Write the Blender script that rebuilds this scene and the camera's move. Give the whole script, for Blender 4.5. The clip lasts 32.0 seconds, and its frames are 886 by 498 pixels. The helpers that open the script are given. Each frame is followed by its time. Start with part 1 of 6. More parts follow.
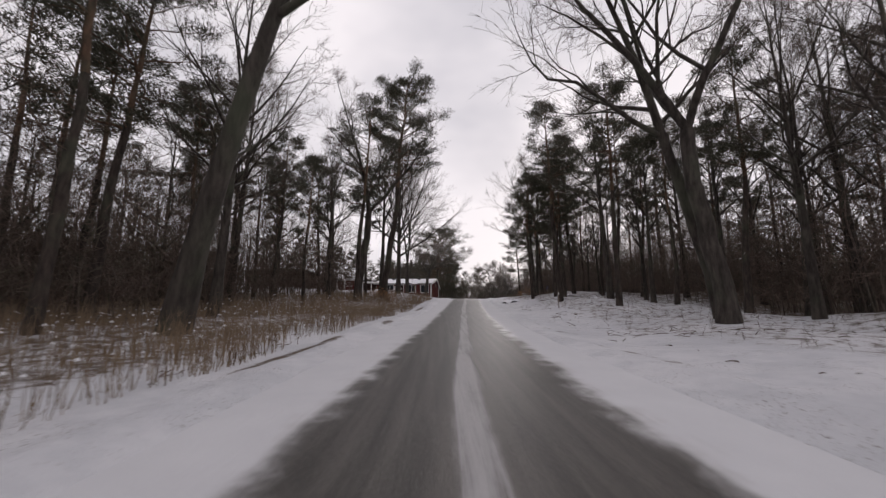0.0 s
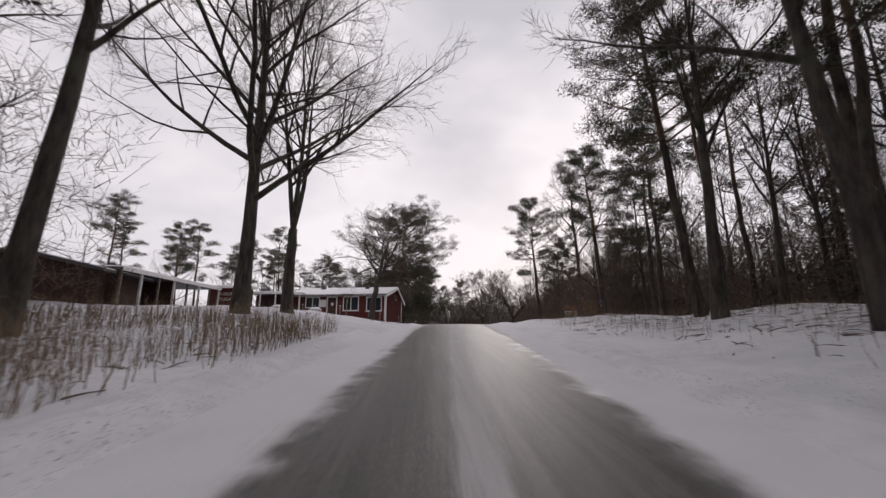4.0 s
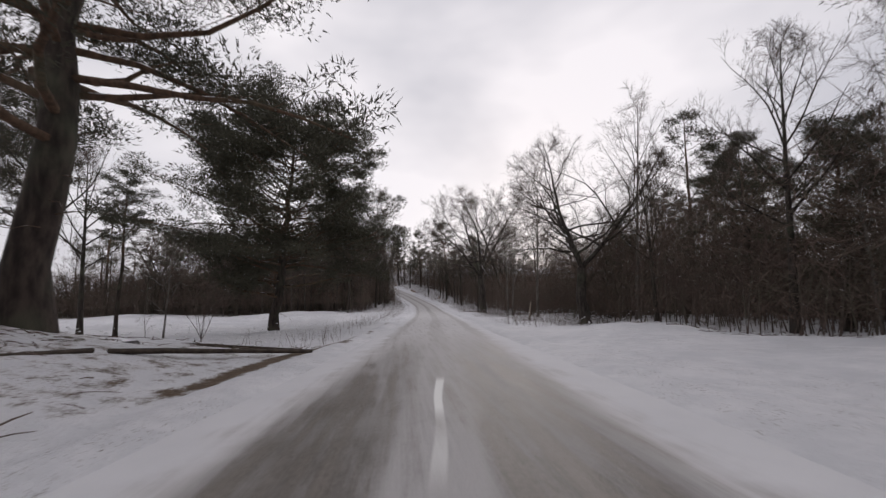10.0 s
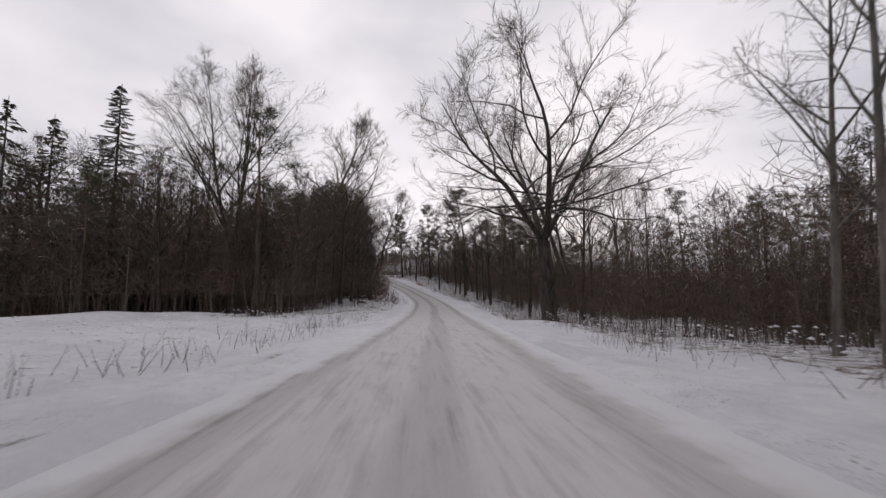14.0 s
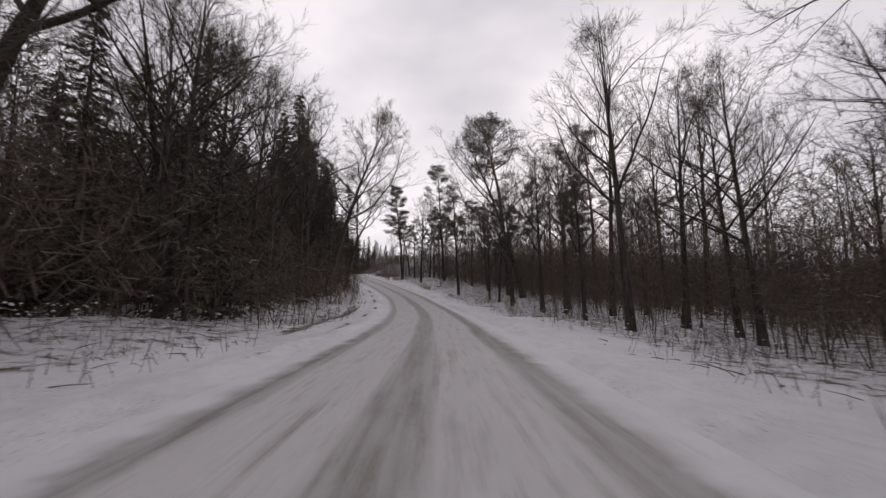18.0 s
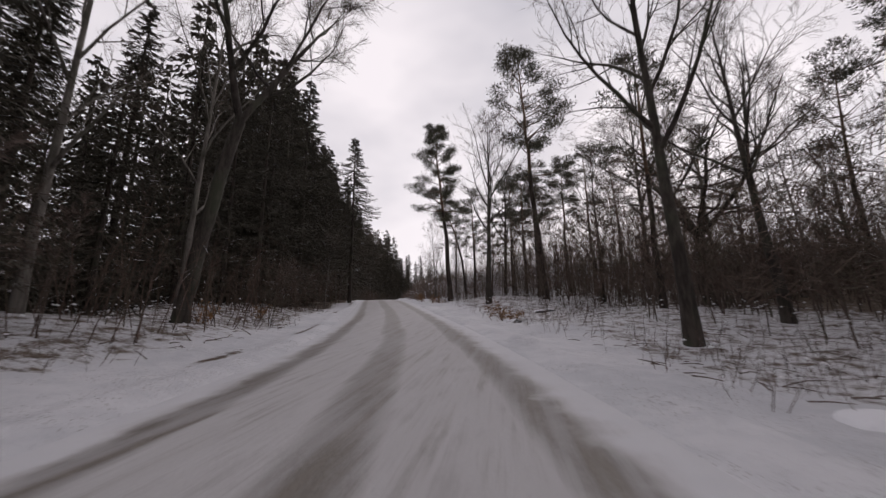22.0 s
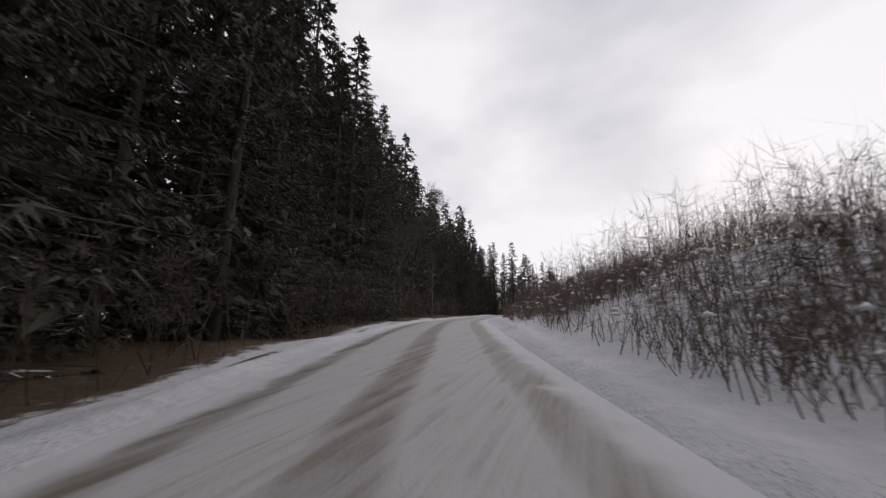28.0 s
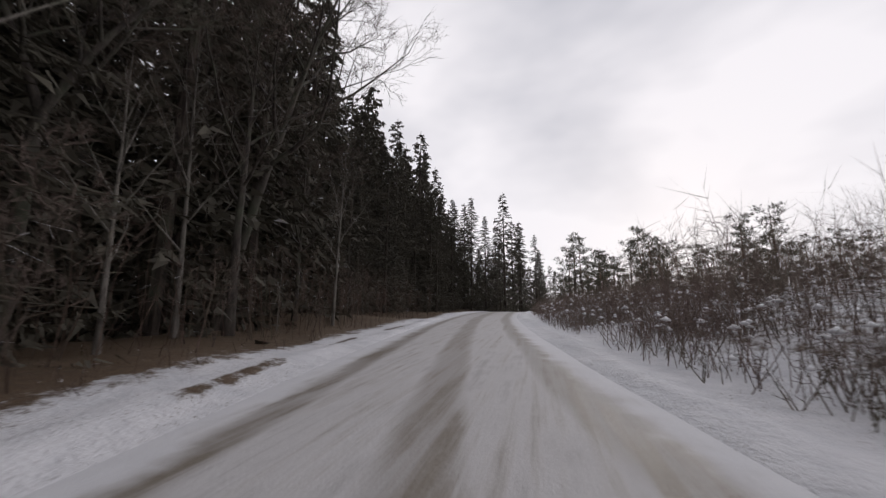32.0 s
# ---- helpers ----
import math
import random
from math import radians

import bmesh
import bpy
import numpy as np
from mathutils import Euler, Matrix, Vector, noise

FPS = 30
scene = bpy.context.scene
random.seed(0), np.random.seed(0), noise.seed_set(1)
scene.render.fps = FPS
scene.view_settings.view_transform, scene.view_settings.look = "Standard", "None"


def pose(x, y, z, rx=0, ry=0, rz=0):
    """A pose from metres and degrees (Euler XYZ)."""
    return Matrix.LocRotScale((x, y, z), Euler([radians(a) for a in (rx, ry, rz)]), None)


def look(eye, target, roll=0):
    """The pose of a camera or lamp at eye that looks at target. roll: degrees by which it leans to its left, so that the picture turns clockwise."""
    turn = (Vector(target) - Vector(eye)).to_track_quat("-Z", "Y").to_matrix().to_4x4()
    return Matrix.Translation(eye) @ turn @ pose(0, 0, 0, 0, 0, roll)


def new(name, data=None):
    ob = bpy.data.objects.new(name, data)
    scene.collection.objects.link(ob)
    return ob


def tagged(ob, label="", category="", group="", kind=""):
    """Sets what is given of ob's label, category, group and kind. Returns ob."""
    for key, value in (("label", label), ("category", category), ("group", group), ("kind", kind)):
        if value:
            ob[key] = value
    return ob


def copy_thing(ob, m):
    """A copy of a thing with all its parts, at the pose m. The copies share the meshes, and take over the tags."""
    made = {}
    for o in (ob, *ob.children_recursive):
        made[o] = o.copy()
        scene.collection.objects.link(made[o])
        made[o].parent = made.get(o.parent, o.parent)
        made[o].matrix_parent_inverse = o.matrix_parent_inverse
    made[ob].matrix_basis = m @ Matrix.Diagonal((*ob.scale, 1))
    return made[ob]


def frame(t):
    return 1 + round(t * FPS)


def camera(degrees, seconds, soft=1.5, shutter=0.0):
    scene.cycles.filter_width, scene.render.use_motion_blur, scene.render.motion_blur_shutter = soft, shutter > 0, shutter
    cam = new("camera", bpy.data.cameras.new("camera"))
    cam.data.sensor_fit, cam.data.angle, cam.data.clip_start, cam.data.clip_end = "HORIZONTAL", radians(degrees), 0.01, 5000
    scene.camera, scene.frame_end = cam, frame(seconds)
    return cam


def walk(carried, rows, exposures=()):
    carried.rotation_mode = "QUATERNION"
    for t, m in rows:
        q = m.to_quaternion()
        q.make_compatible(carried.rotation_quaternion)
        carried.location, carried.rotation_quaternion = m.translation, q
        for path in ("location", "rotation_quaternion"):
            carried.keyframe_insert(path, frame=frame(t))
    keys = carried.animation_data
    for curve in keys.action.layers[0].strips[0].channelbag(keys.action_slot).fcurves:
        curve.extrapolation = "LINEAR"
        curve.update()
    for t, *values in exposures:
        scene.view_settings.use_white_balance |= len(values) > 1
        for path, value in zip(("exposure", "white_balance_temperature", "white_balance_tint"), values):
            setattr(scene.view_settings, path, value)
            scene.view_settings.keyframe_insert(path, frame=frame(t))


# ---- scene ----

# ------------------------------------------------------------------ camera and its way
cam = camera(101.0, 32.0, soft=1.35, shutter=0.18)
# seconds, x, y, z, yaw, pitch, roll (degrees): a car at 25 to 34 km/h, the lens 1.15 m over the road
PATH = [
    (0, -0, -0, 0, 0, 8.68, -0.15), (0.5, 0.09, 4.05, 0.03, -0.83, 9, -0.39), (1, 0.23, 8.04, 0.07, -1.39, 9.25, -0.69),
    (1.5, 0.41, 12.03, 0.15, -2.12, 9.58, -0.83), (2, 0.62, 16.09, 0.26, -2.76, 9.95, -0.62), (2.5, 0.86, 20.19, 0.39, -2.9, 10.25, -0.5),
    (3, 1.11, 24.29, 0.55, -2.82, 10.17, -0.28), (3.5, 1.38, 28.45, 0.74, -2.98, 10.69, -0.16), (4, 1.67, 32.69, 0.98, -3.36, 11.56, 0.18),
    (4.5, 1.98, 36.97, 1.27, -3.77, 11.85, 0.8), (5, 2.31, 41.27, 1.54, -4.13, 11.28, 1.65), (5.5, 2.66, 45.56, 1.76, -4.48, 10.24, 2.38),
    (6, 3.04, 49.77, 1.91, -5.01, 9.83, 2.01), (6.5, 3.45, 53.8, 1.99, -5.43, 9.46, 1.29), (7, 3.87, 57.68, 2.05, -5.58, 8.86, 0.39),
    (7.5, 4.31, 61.43, 2.05, -5.79, 8, 0.14), (8, 4.77, 65.11, 1.98, -6.16, 7.16, 0.3), (8.5, 5.26, 68.76, 1.85, -6.56, 6.46, 0.56),
    (9, 5.76, 72.38, 1.65, -6.79, 5.67, 0.54), (9.5, 6.23, 75.96, 1.4, -6.78, 5.19, 0.53), (10, 6.65, 79.6, 1.14, -6.44, 4.84, 0.7),
    (10.5, 7.07, 83.38, 0.87, -6.37, 4.09, 0.71), (11, 7.49, 87.23, 0.55, -5.96, 3.66, 0.34), (11.5, 7.88, 91.05, 0.2, -5.73, 3.43, 0.96),
    (12, 8.22, 94.92, -0.11, -5.47, 3.71, 1.91), (12.5, 8.55, 98.92, -0.36, -5.07, 3.92, 1.88), (13, 8.9, 102.94, -0.63, -4.69, 3.9, 0.79),
    (13.5, 9.27, 106.89, -0.91, -4.25, 4.17, 0.27), (14, 9.63, 110.87, -1.15, -4.2, 4.69, 0.06), (14.5, 9.98, 114.97, -1.39, -4.1, 4.62, 0.17),
    (15, 10.32, 119.22, -1.67, -3.72, 4.21, 0.52), (15.5, 10.64, 123.64, -1.95, -3.19, 3.86, 0.94), (16, 10.95, 128.26, -2.21, -2.97, 4.09, 1.01),
    (16.5, 11.24, 132.99, -2.48, -2.46, 4.9, 0.35), (17, 11.49, 137.76, -2.73, -1.75, 5.55, 0.52), (17.5, 11.72, 142.51, -2.93, -1.21, 6.06, 0.28),
    (18, 11.95, 147.21, -3.07, -1.24, 6.59, 0.62), (18.5, 12.13, 151.8, -3.19, -1.26, 7.11, 0.87), (19, 12.23, 156.28, -3.28, -0.88, 7.69, 0.97),
    (19.5, 12.25, 160.71, -3.33, 0.2, 8.36, 1.1), (20, 12.17, 165.16, -3.36, 1.64, 8.91, 0.63), (20.5, 11.94, 169.7, -3.37, 3.28, 9.53, 0.64),
    (21, 11.56, 174.37, -3.32, 5.05, 10.37, 0.78), (21.5, 11.04, 178.99, -3.18, 7.1, 11.34, 0.43), (22, 10.43, 183.26, -2.97, 9.03, 11.82, 0.82),
    (22.5, 9.72, 187.12, -2.73, 11.37, 12.43, 0.6), (23, 8.9, 190.74, -2.46, 13.87, 12.9, 0.18), (23.5, 7.98, 194.21, -2.15, 16.21, 13.32, -0.62),
    (24, 6.98, 197.55, -1.84, 17.95, 13.56, -1.34), (24.5, 5.91, 200.86, -1.5, 19.44, 13.6, -0.84), (25, 4.8, 204.13, -1.15, 20.27, 13.46, -0.49),
    (25.5, 3.68, 207.34, -0.82, 20.8, 13.24, -0.21), (26, 2.53, 210.57, -0.46, 21.17, 12.97, 0.29), (26.5, 1.31, 213.91, -0.05, 21.35, 12.93, 0.55),
    (27, 0, 217.44, 0.35, 21.14, 13.09, 0.43), (27.5, -1.38, 221.16, 0.71, 20.93, 13.01, 0.25), (28, -2.83, 225.08, 1.05, 20.77, 12.8, 0.12),
    (28.5, -4.32, 229.22, 1.41, 20.61, 12.6, 0.08), (29, -5.82, 233.48, 1.76, 20.3, 12.59, 0.08), (29.5, -7.29, 237.71, 2.12, 19.76, 12.68, 0.38),
    (30, -8.71, 241.75, 2.43, 19.11, 12.52, 0.69), (30.5, -9.98, 245.55, 2.66, 18.25, 12.34, 0.4), (31, -11.05, 249.15, 2.84, 17.12, 11.95, 0.08),
    (31.5, -11.99, 252.65, 3.04, 15.69, 11.54, -0.34), (32, -12.87, 256.1, 3.26, 14.11, 11.17, -0.38),
]
walk(cam, [(t, pose(x, y, z, 90 + pitch, roll, yaw)) for t, x, y, z, yaw, pitch, roll in PATH],
     exposures=[(0.0, 0.0, 6600, 16), (4.0, 0.0, 6600, 16), (6.5, 0.0, 6500, 14), (13.0, 0.0, 6500, 14), (16.0, 0.0, 6600, 17), (24.0, 0.0, 6600, 17), (29.0, 0.0, 6450, 13), (32.0, 0.0, 6450, 13)])

# ------------------------------------------------------------------ sky and light: bright overcast winter day
SUN_HEIGHT, SUN_TURN = 16.0, 20.0
world = bpy.data.worlds.new("overcast_sky")
scene.world = world
world.use_nodes = True
wn, wl = world.node_tree.nodes, world.node_tree.links
wn.clear()


def wnode(kind, **values):
    n = wn.new(kind)
    for k, v in values.items():
        n.inputs[k].default_value = v
    return n


w_out = wn.new("ShaderNodeOutputWorld")
w_bg = wnode("ShaderNodeBackground", Strength=1.0)
w_sky = wn.new("ShaderNodeTexSky")
w_sky.sky_type, w_sky.sun_disc = "NISHITA", False
w_sky.sun_elevation, w_sky.sun_rotation = radians(SUN_HEIGHT), radians(SUN_TURN)
w_dim = wn.new("ShaderNodeMix")
w_dim.data_type, w_dim.blend_type = "RGBA", "MULTIPLY"
w_dim.inputs[0].default_value = 1.0
w_dim.inputs[7].default_value = (0.09, 0.09, 0.09, 1)
w_co = wn.new("ShaderNodeTexCoord")
w_map = wnode("ShaderNodeMapping", Scale=(1.0, 1.0, 2.2))
w_noise = wnode("ShaderNodeTexNoise", Scale=1.5, Detail=4.0, Roughness=0.48, Distortion=0.1)
w_ramp = wn.new("ShaderNodeValToRGB")
w_ramp.color_ramp.elements[0].position, w_ramp.color_ramp.elements[1].position = 0.38, 0.63
w_ramp.color_ramp.elements[0].color = (0.60, 0.605, 0.645, 1)
w_ramp.color_ramp.elements[1].color = (0.94, 0.92, 0.935, 1)
w_mix = wn.new("ShaderNodeMix")
w_mix.data_type = "RGBA"
w_mix.inputs[0].default_value = 0.96
wl.new(w_co.outputs["Generated"], w_map.inputs["Vector"])
wl.new(w_map.outputs[0], w_noise.inputs["Vector"])
wl.new(w_noise.outputs["Fac"], w_ramp.inputs[0])
wl.new(w_sky.outputs[0], w_dim.inputs[6])
wl.new(w_dim.outputs[2], w_mix.inputs[6])
wl.new(w_ramp.outputs[0], w_mix.inputs[7])
wl.new(w_mix.outputs[2], w_bg.inputs[0])
wl.new(w_bg.outputs[0], w_out.inputs[0])
sun_data = bpy.data.lights.new("sun", "SUN")
sun_data.energy, sun_data.angle, sun_data.color = 0.5, radians(25), (1.0, 0.96, 0.92)
sun = new("sun", sun_data)
sun.matrix_world = look((0, 0, 60), (-40 * math.sin(radians(SUN_TURN)), -40 * math.cos(radians(SUN_TURN)), 60 - 40 * math.tan(radians(SUN_HEIGHT))))

# ------------------------------------------------------------------ materials


class Mat:
    """A node material under construction."""

    def __init__(self, name, rough=0.8):
        self.m = bpy.data.materials.new(name)
        self.m.use_nodes = True
        self.n, self.l = self.m.node_tree.nodes, self.m.node_tree.links
        self.b = self.n["Principled BSDF"]
        self.b.inputs["Roughness"].default_value = rough
        self.b.inputs["Specular IOR Level"].default_value = 0.25

    def put(self, socket, value):
        if isinstance(value, bpy.types.NodeSocket):
            self.l.new(value, socket)
        elif isinstance(value, tuple) and len(value) == 3 and socket.type == "RGBA":
            socket.default_value = (*value, 1)
        else:
            socket.default_value = value

    def coords(self, kind="Object", scale=(1, 1, 1)):
        c = self.n.new("ShaderNodeTexCoord")
        m = self.n.new("ShaderNodeMapping")
        m.inputs["Scale"].default_value = scale
        self.l.new(c.outputs[kind], m.inputs["Vector"])
        return m.outputs[0]

    def world(self, scale=(1, 1, 1)):
        g = self.n.new("ShaderNodeNewGeometry")
        m = self.n.new("ShaderNodeMapping")
        m.inputs["Scale"].default_value = scale
        self.l.new(g.outputs["Position"], m.inputs["Vector"])
        return m.outputs[0]

    def noise(self, vec, scale, detail=4.0, rough=0.55):
        t = self.n.new("ShaderNodeTexNoise")
        self.put(t.inputs["Vector"], vec)
        t.inputs["Scale"].default_value, t.inputs["Detail"].default_value = scale, detail
        t.inputs["Roughness"].default_value = rough
        return t.outputs["Fac"]

    def math(self, op, a, b=0.0, clamp=False):
        t = self.n.new("ShaderNodeMath")
        t.operation, t.use_clamp = op, clamp
        self.put(t.inputs[0], a)
        self.put(t.inputs[1], b)
        return t.outputs[0]

    def band(self, x, lo, hi, a=0.0, b=1.0):
        """x from lo..hi to a..b, smooth and clamped."""
        t = self.n.new("ShaderNodeMapRange")
        t.interpolation_type = "SMOOTHSTEP"
        for k, v in zip(("Value", "From Min", "From Max", "To Min", "To Max"), (x, lo, hi, a, b)):
            self.put(t.inputs[k], v)
        return t.outputs[0]

    def mix(self, f, a, b):
        t = self.n.new("ShaderNodeMix")
        t.data_type = "RGBA"
        self.put(t.inputs[0], f)
        self.put(t.inputs[6], a)
        self.put(t.inputs[7], b)
        return t.outputs[2]

    def attribute(self, name):
        t = self.n.new("ShaderNodeAttribute")
        t.attribute_name = name
        return t.outputs["Fac"]

    def random(self):
        return self.n.new("ShaderNodeObjectInfo").outputs["Random"]

    def island(self):
        return self.n.new("ShaderNodeNewGeometry").outputs["Random Per Island"]

    def up(self):
        g = self.n.new("ShaderNodeNewGeometry")
        s = self.n.new("ShaderNodeSeparateXYZ")
        self.l.new(g.outputs["Normal"], s.inputs[0])
        return s.outputs["Z"]

    def bump(self, h, strength=0.4, distance=0.02):
        t = self.n.new("ShaderNodeBump")
        t.inputs["Strength"].default_value, t.inputs["Distance"].default_value = strength, distance
        self.put(t.inputs["Height"], h)
        self.l.new(t.outputs[0], self.b.inputs["Normal"])

    def color(self, c, rough=None, metal=None):
        self.put(self.b.inputs["Base Color"], c)
        if rough is not None:
            self.put(self.b.inputs["Roughness"], rough)
        if metal is not None:
            self.b.inputs["Metallic"].default_value = metal
        return self.m


SNOW = (0.80, 0.80, 0.83)


def snow_material():
    """Snow over a forest floor; the mesh carries how much litter shows through."""
    k = Mat("snow_ground", 0.7)
    w = k.world()
    big, mid, fine = k.noise(w, 0.35, 3), k.noise(w, 2.6, 5, 0.6), k.noise(w, 22.0, 4, 0.65)
    litter = k.attribute("litter")
    patch = k.math("ADD", k.math("MULTIPLY", mid, 0.65), k.math("MULTIPLY", fine, 0.35))
    cover = k.band(k.math("ADD", patch, litter), 0.83, 1.0)
    soil = k.mix(k.noise(w, 9.0, 5), (0.035, 0.024, 0.017), (0.16, 0.11, 0.07))
    snow = k.mix(k.band(k.math("ADD", k.math("MULTIPLY", big, 0.55), k.math("MULTIPLY", mid, 0.45)), 0.36, 0.64), (0.57, 0.575, 0.60), (0.70, 0.695, 0.715))
    k.bump(k.math("ADD", k.math("MULTIPLY", mid, 0.75), k.math("MULTIPLY", fine, 0.25)), 0.8, 0.14)
    speck = k.math("MULTIPLY", k.band(k.noise(w, 30.0, 2), 0.63, 0.67), k.band(k.noise(w, 0.8, 3), 0.42, 0.58))
    return k.color(k.mix(k.math("MAXIMUM", cover, k.math("MULTIPLY", speck, 0.8)), snow, soil))


def road_material():
    """Wet asphalt with packed snow and slush between the wheel tracks; u is metres across, v metres along."""
    k = Mat("snowy_asphalt", 0.5)
    uv = k.n.new("ShaderNodeUVMap")
    s = k.n.new("ShaderNodeSeparateXYZ")
    k.l.new(uv.outputs[0], s.inputs[0])
    u, v = s.outputs["X"], s.outputs["Y"]
    w = k.world()
    wob = k.math("MULTIPLY", k.math("SUBTRACT", k.noise(k.world((1, 0.12, 1)), 0.6, 3), 0.5), 0.5)
    streak = k.noise(k.world((6.0, 0.25, 1)), 1.0, 5, 0.6)
    fine = k.noise(w, 26.0, 5, 0.7)
    blot = k.noise(k.world((1.6, 0.5, 1)), 2.2, 5, 0.65)
    x = k.math("ADD", u, wob)

    def hump(c, half, soft):
        d = k.math("ABSOLUTE", k.math("SUBTRACT", x, c))
        return k.band(d, half, half + soft, 1.0, 0.0)

    def most(*a):
        r = a[0]
        for q in a[1:]:
            r = k.math("MAXIMUM", r, q)
        return r

    # bare lanes of the first stretch, with a snow strip along the middle
    open_a = k.math("MULTIPLY", most(hump(-0.82, 0.55, 0.32), hump(0.9, 0.55, 0.32), k.math("MULTIPLY", hump(0.05, 1.2, 0.4), 0.4)), 1.12)
    # slush all over
    open_b = k.math("MULTIPLY", most(hump(-1.0, 0.35, 0.75), hump(0.95, 0.35, 0.75), k.math("MULTIPLY", hump(0.0, 1.4, 0.5), 0.6)), 0.84)
    # ruts in packed snow, faint at first
    open_c = k.math("MULTIPLY", most(hump(-1.95, 0.1, 0.5), hump(-0.05, 0.16, 0.55), hump(1.85, 0.12, 0.5), k.math("MULTIPLY", hump(0, 2.1, 0.5), 0.5)), k.band(v, 118.0, 165.0, 0.42, 0.64))
    a_b = k.band(v, 38.0, 56.0)
    b_c = k.band(v, 80.0, 100.0)
    bare = k.mix(b_c, k.mix(a_b, open_a, open_b), open_c)
    bare = k.math("ADD", bare, k.math("MULTIPLY", k.math("SUBTRACT", streak, 0.5), 1.5))
    bare = k.math("ADD", bare, k.math("MULTIPLY", k.math("SUBTRACT", blot, 0.5), 0.7))
    bare = k.band(bare, 0.14, 0.9)
    asphalt = k.mix(k.band(k.math("ADD", k.math("MULTIPLY", streak, 0.6), k.math("MULTIPLY", fine, 0.4)), 0.3, 0.7), (0.035, 0.033, 0.031), (0.115, 0.106, 0.096))
    slush = k.mix(k.band(v, 170.0, 225.0), k.mix(k.band(k.math("ADD", k.math("MULTIPLY", streak, 0.6), k.math("MULTIPLY", fine, 0.4)), 0.3, 0.7), (0.085, 0.075, 0.064), (0.27, 0.24, 0.215)), k.mix(fine, (0.17, 0.14, 0.11), (0.33, 0.29, 0.24)))
    asphalt = k.mix(k.band(v, 35.0, 60.0, 0.05, 0.75), asphalt, slush)
    snow = k.mix(k.band(k.math("ADD", k.math("MULTIPLY", streak, 0.6), k.math("MULTIPLY", blot, 0.4)), 0.3, 0.7), (0.40, 0.385, 0.38), (0.70, 0.69, 0.70))
    line = k.math("MULTIPLY", hump(-0.02, 0.04, 0.03), k.band(k.noise(k.world((0.0, 0.22, 0)), 1.0, 1), 0.5, 0.56))
    line = k.math("MULTIPLY", line, k.math("MULTIPLY", k.band(v, 56, 60), k.band(v, 84, 92, 1.0, 0.0)))
    brim = k.band(k.math("ADD", k.math("ABSOLUTE", u), k.math("MULTIPLY", k.math("SUBTRACT", k.noise(w, 1.6, 4), 0.5), 1.1)), k.math("ADD", k.band(v, 38.0, 58.0, 1.3, 1.7), k.band(v, 84.0, 104.0, 0.0, 0.25)), k.math("ADD", k.band(v, 38.0, 58.0, 1.85, 2.25), k.band(v, 84.0, 104.0, 0.0, 0.25)))
    snow = k.mix(brim, snow, k.mix(k.noise(w, 1.2, 4), (0.57, 0.57, 0.59), (0.68, 0.675, 0.69)))
    col = k.mix(line, k.mix(k.math("MULTIPLY", bare, k.math("SUBTRACT", 1.0, brim)), snow, asphalt), (0.78, 0.78, 0.76))
    k.bump(k.math("ADD", k.math("MULTIPLY", fine, 0.6), k.math("MULTIPLY", streak, 0.6)), 0.4, 0.03)
    return k.color(col, k.band(bare, 0.0, 1.0, 0.75, 0.42))


def bark_material(name, dark, light, snow=0.35, scale=7.0):
    k = Mat(name, 0.9)
    w = k.coords("Object", (1, 1, 0.22))
    f = k.noise(w, scale, 5, 0.65)
    c = k.mix(k.band(f, 0.3, 0.7), dark, light)
    c = k.mix(k.band(k.noise(k.coords(), 0.7, 3), 0.45, 0.7, 0.0, 0.45), c, (0.10, 0.115, 0.075))
    top = k.math("MULTIPLY", k.band(k.up(), 0.55, 0.85), k.band(k.noise(k.world(), 1.7, 3), 0.62 - snow * 0.4, 0.72 - snow * 0.4))
    k.bump(f, 0.6, 0.03)
    return k.color(k.mix(top, c, SNOW))


def needle_material(name, a, b, snow=0.3):
    k = Mat(name, 0.75)
    c = k.mix(k.island(), a, b)
    c = k.mix(k.math("MULTIPLY", k.random(), 0.5), c, b)
    top = k.math("MULTIPLY", k.band(k.math("ABSOLUTE", k.up()), 0.72, 0.9), k.band(k.noise(k.world(), 0.9, 4), 0.66 - snow * 0.3, 0.74 - snow * 0.3))
    return k.color(k.mix(top, c, SNOW))


def painted_boards(name, a, b, wide=0.14):
    """Board cladding paint: grain, streaks and weathering."""
    k = Mat(name, 0.72)
    w = k.coords("Object")
    g = k.noise(k.coords("Object", (9, 9, 0.5)), 2.0, 5, 0.6)
    c = k.mix(k.band(g, 0.3, 0.75), a, b)
    c = k.mix(k.band(k.noise(w, 0.8, 4), 0.5, 0.8, 0, 0.35), c, tuple(q * 0.6 for q in a))
    k.bump(g, 0.3, 0.01)
    return k.color(c)


def plain_material(name, a, b, rough=0.7, scale=6.0, metal=0.0, bump=0.2):
    k = Mat(name, rough)
    f = k.noise(k.coords(), scale, 5, 0.6)
    k.bump(f, bump, 0.01)
    return k.color(k.mix(k.band(f, 0.3, 0.7), a, b), metal=metal)


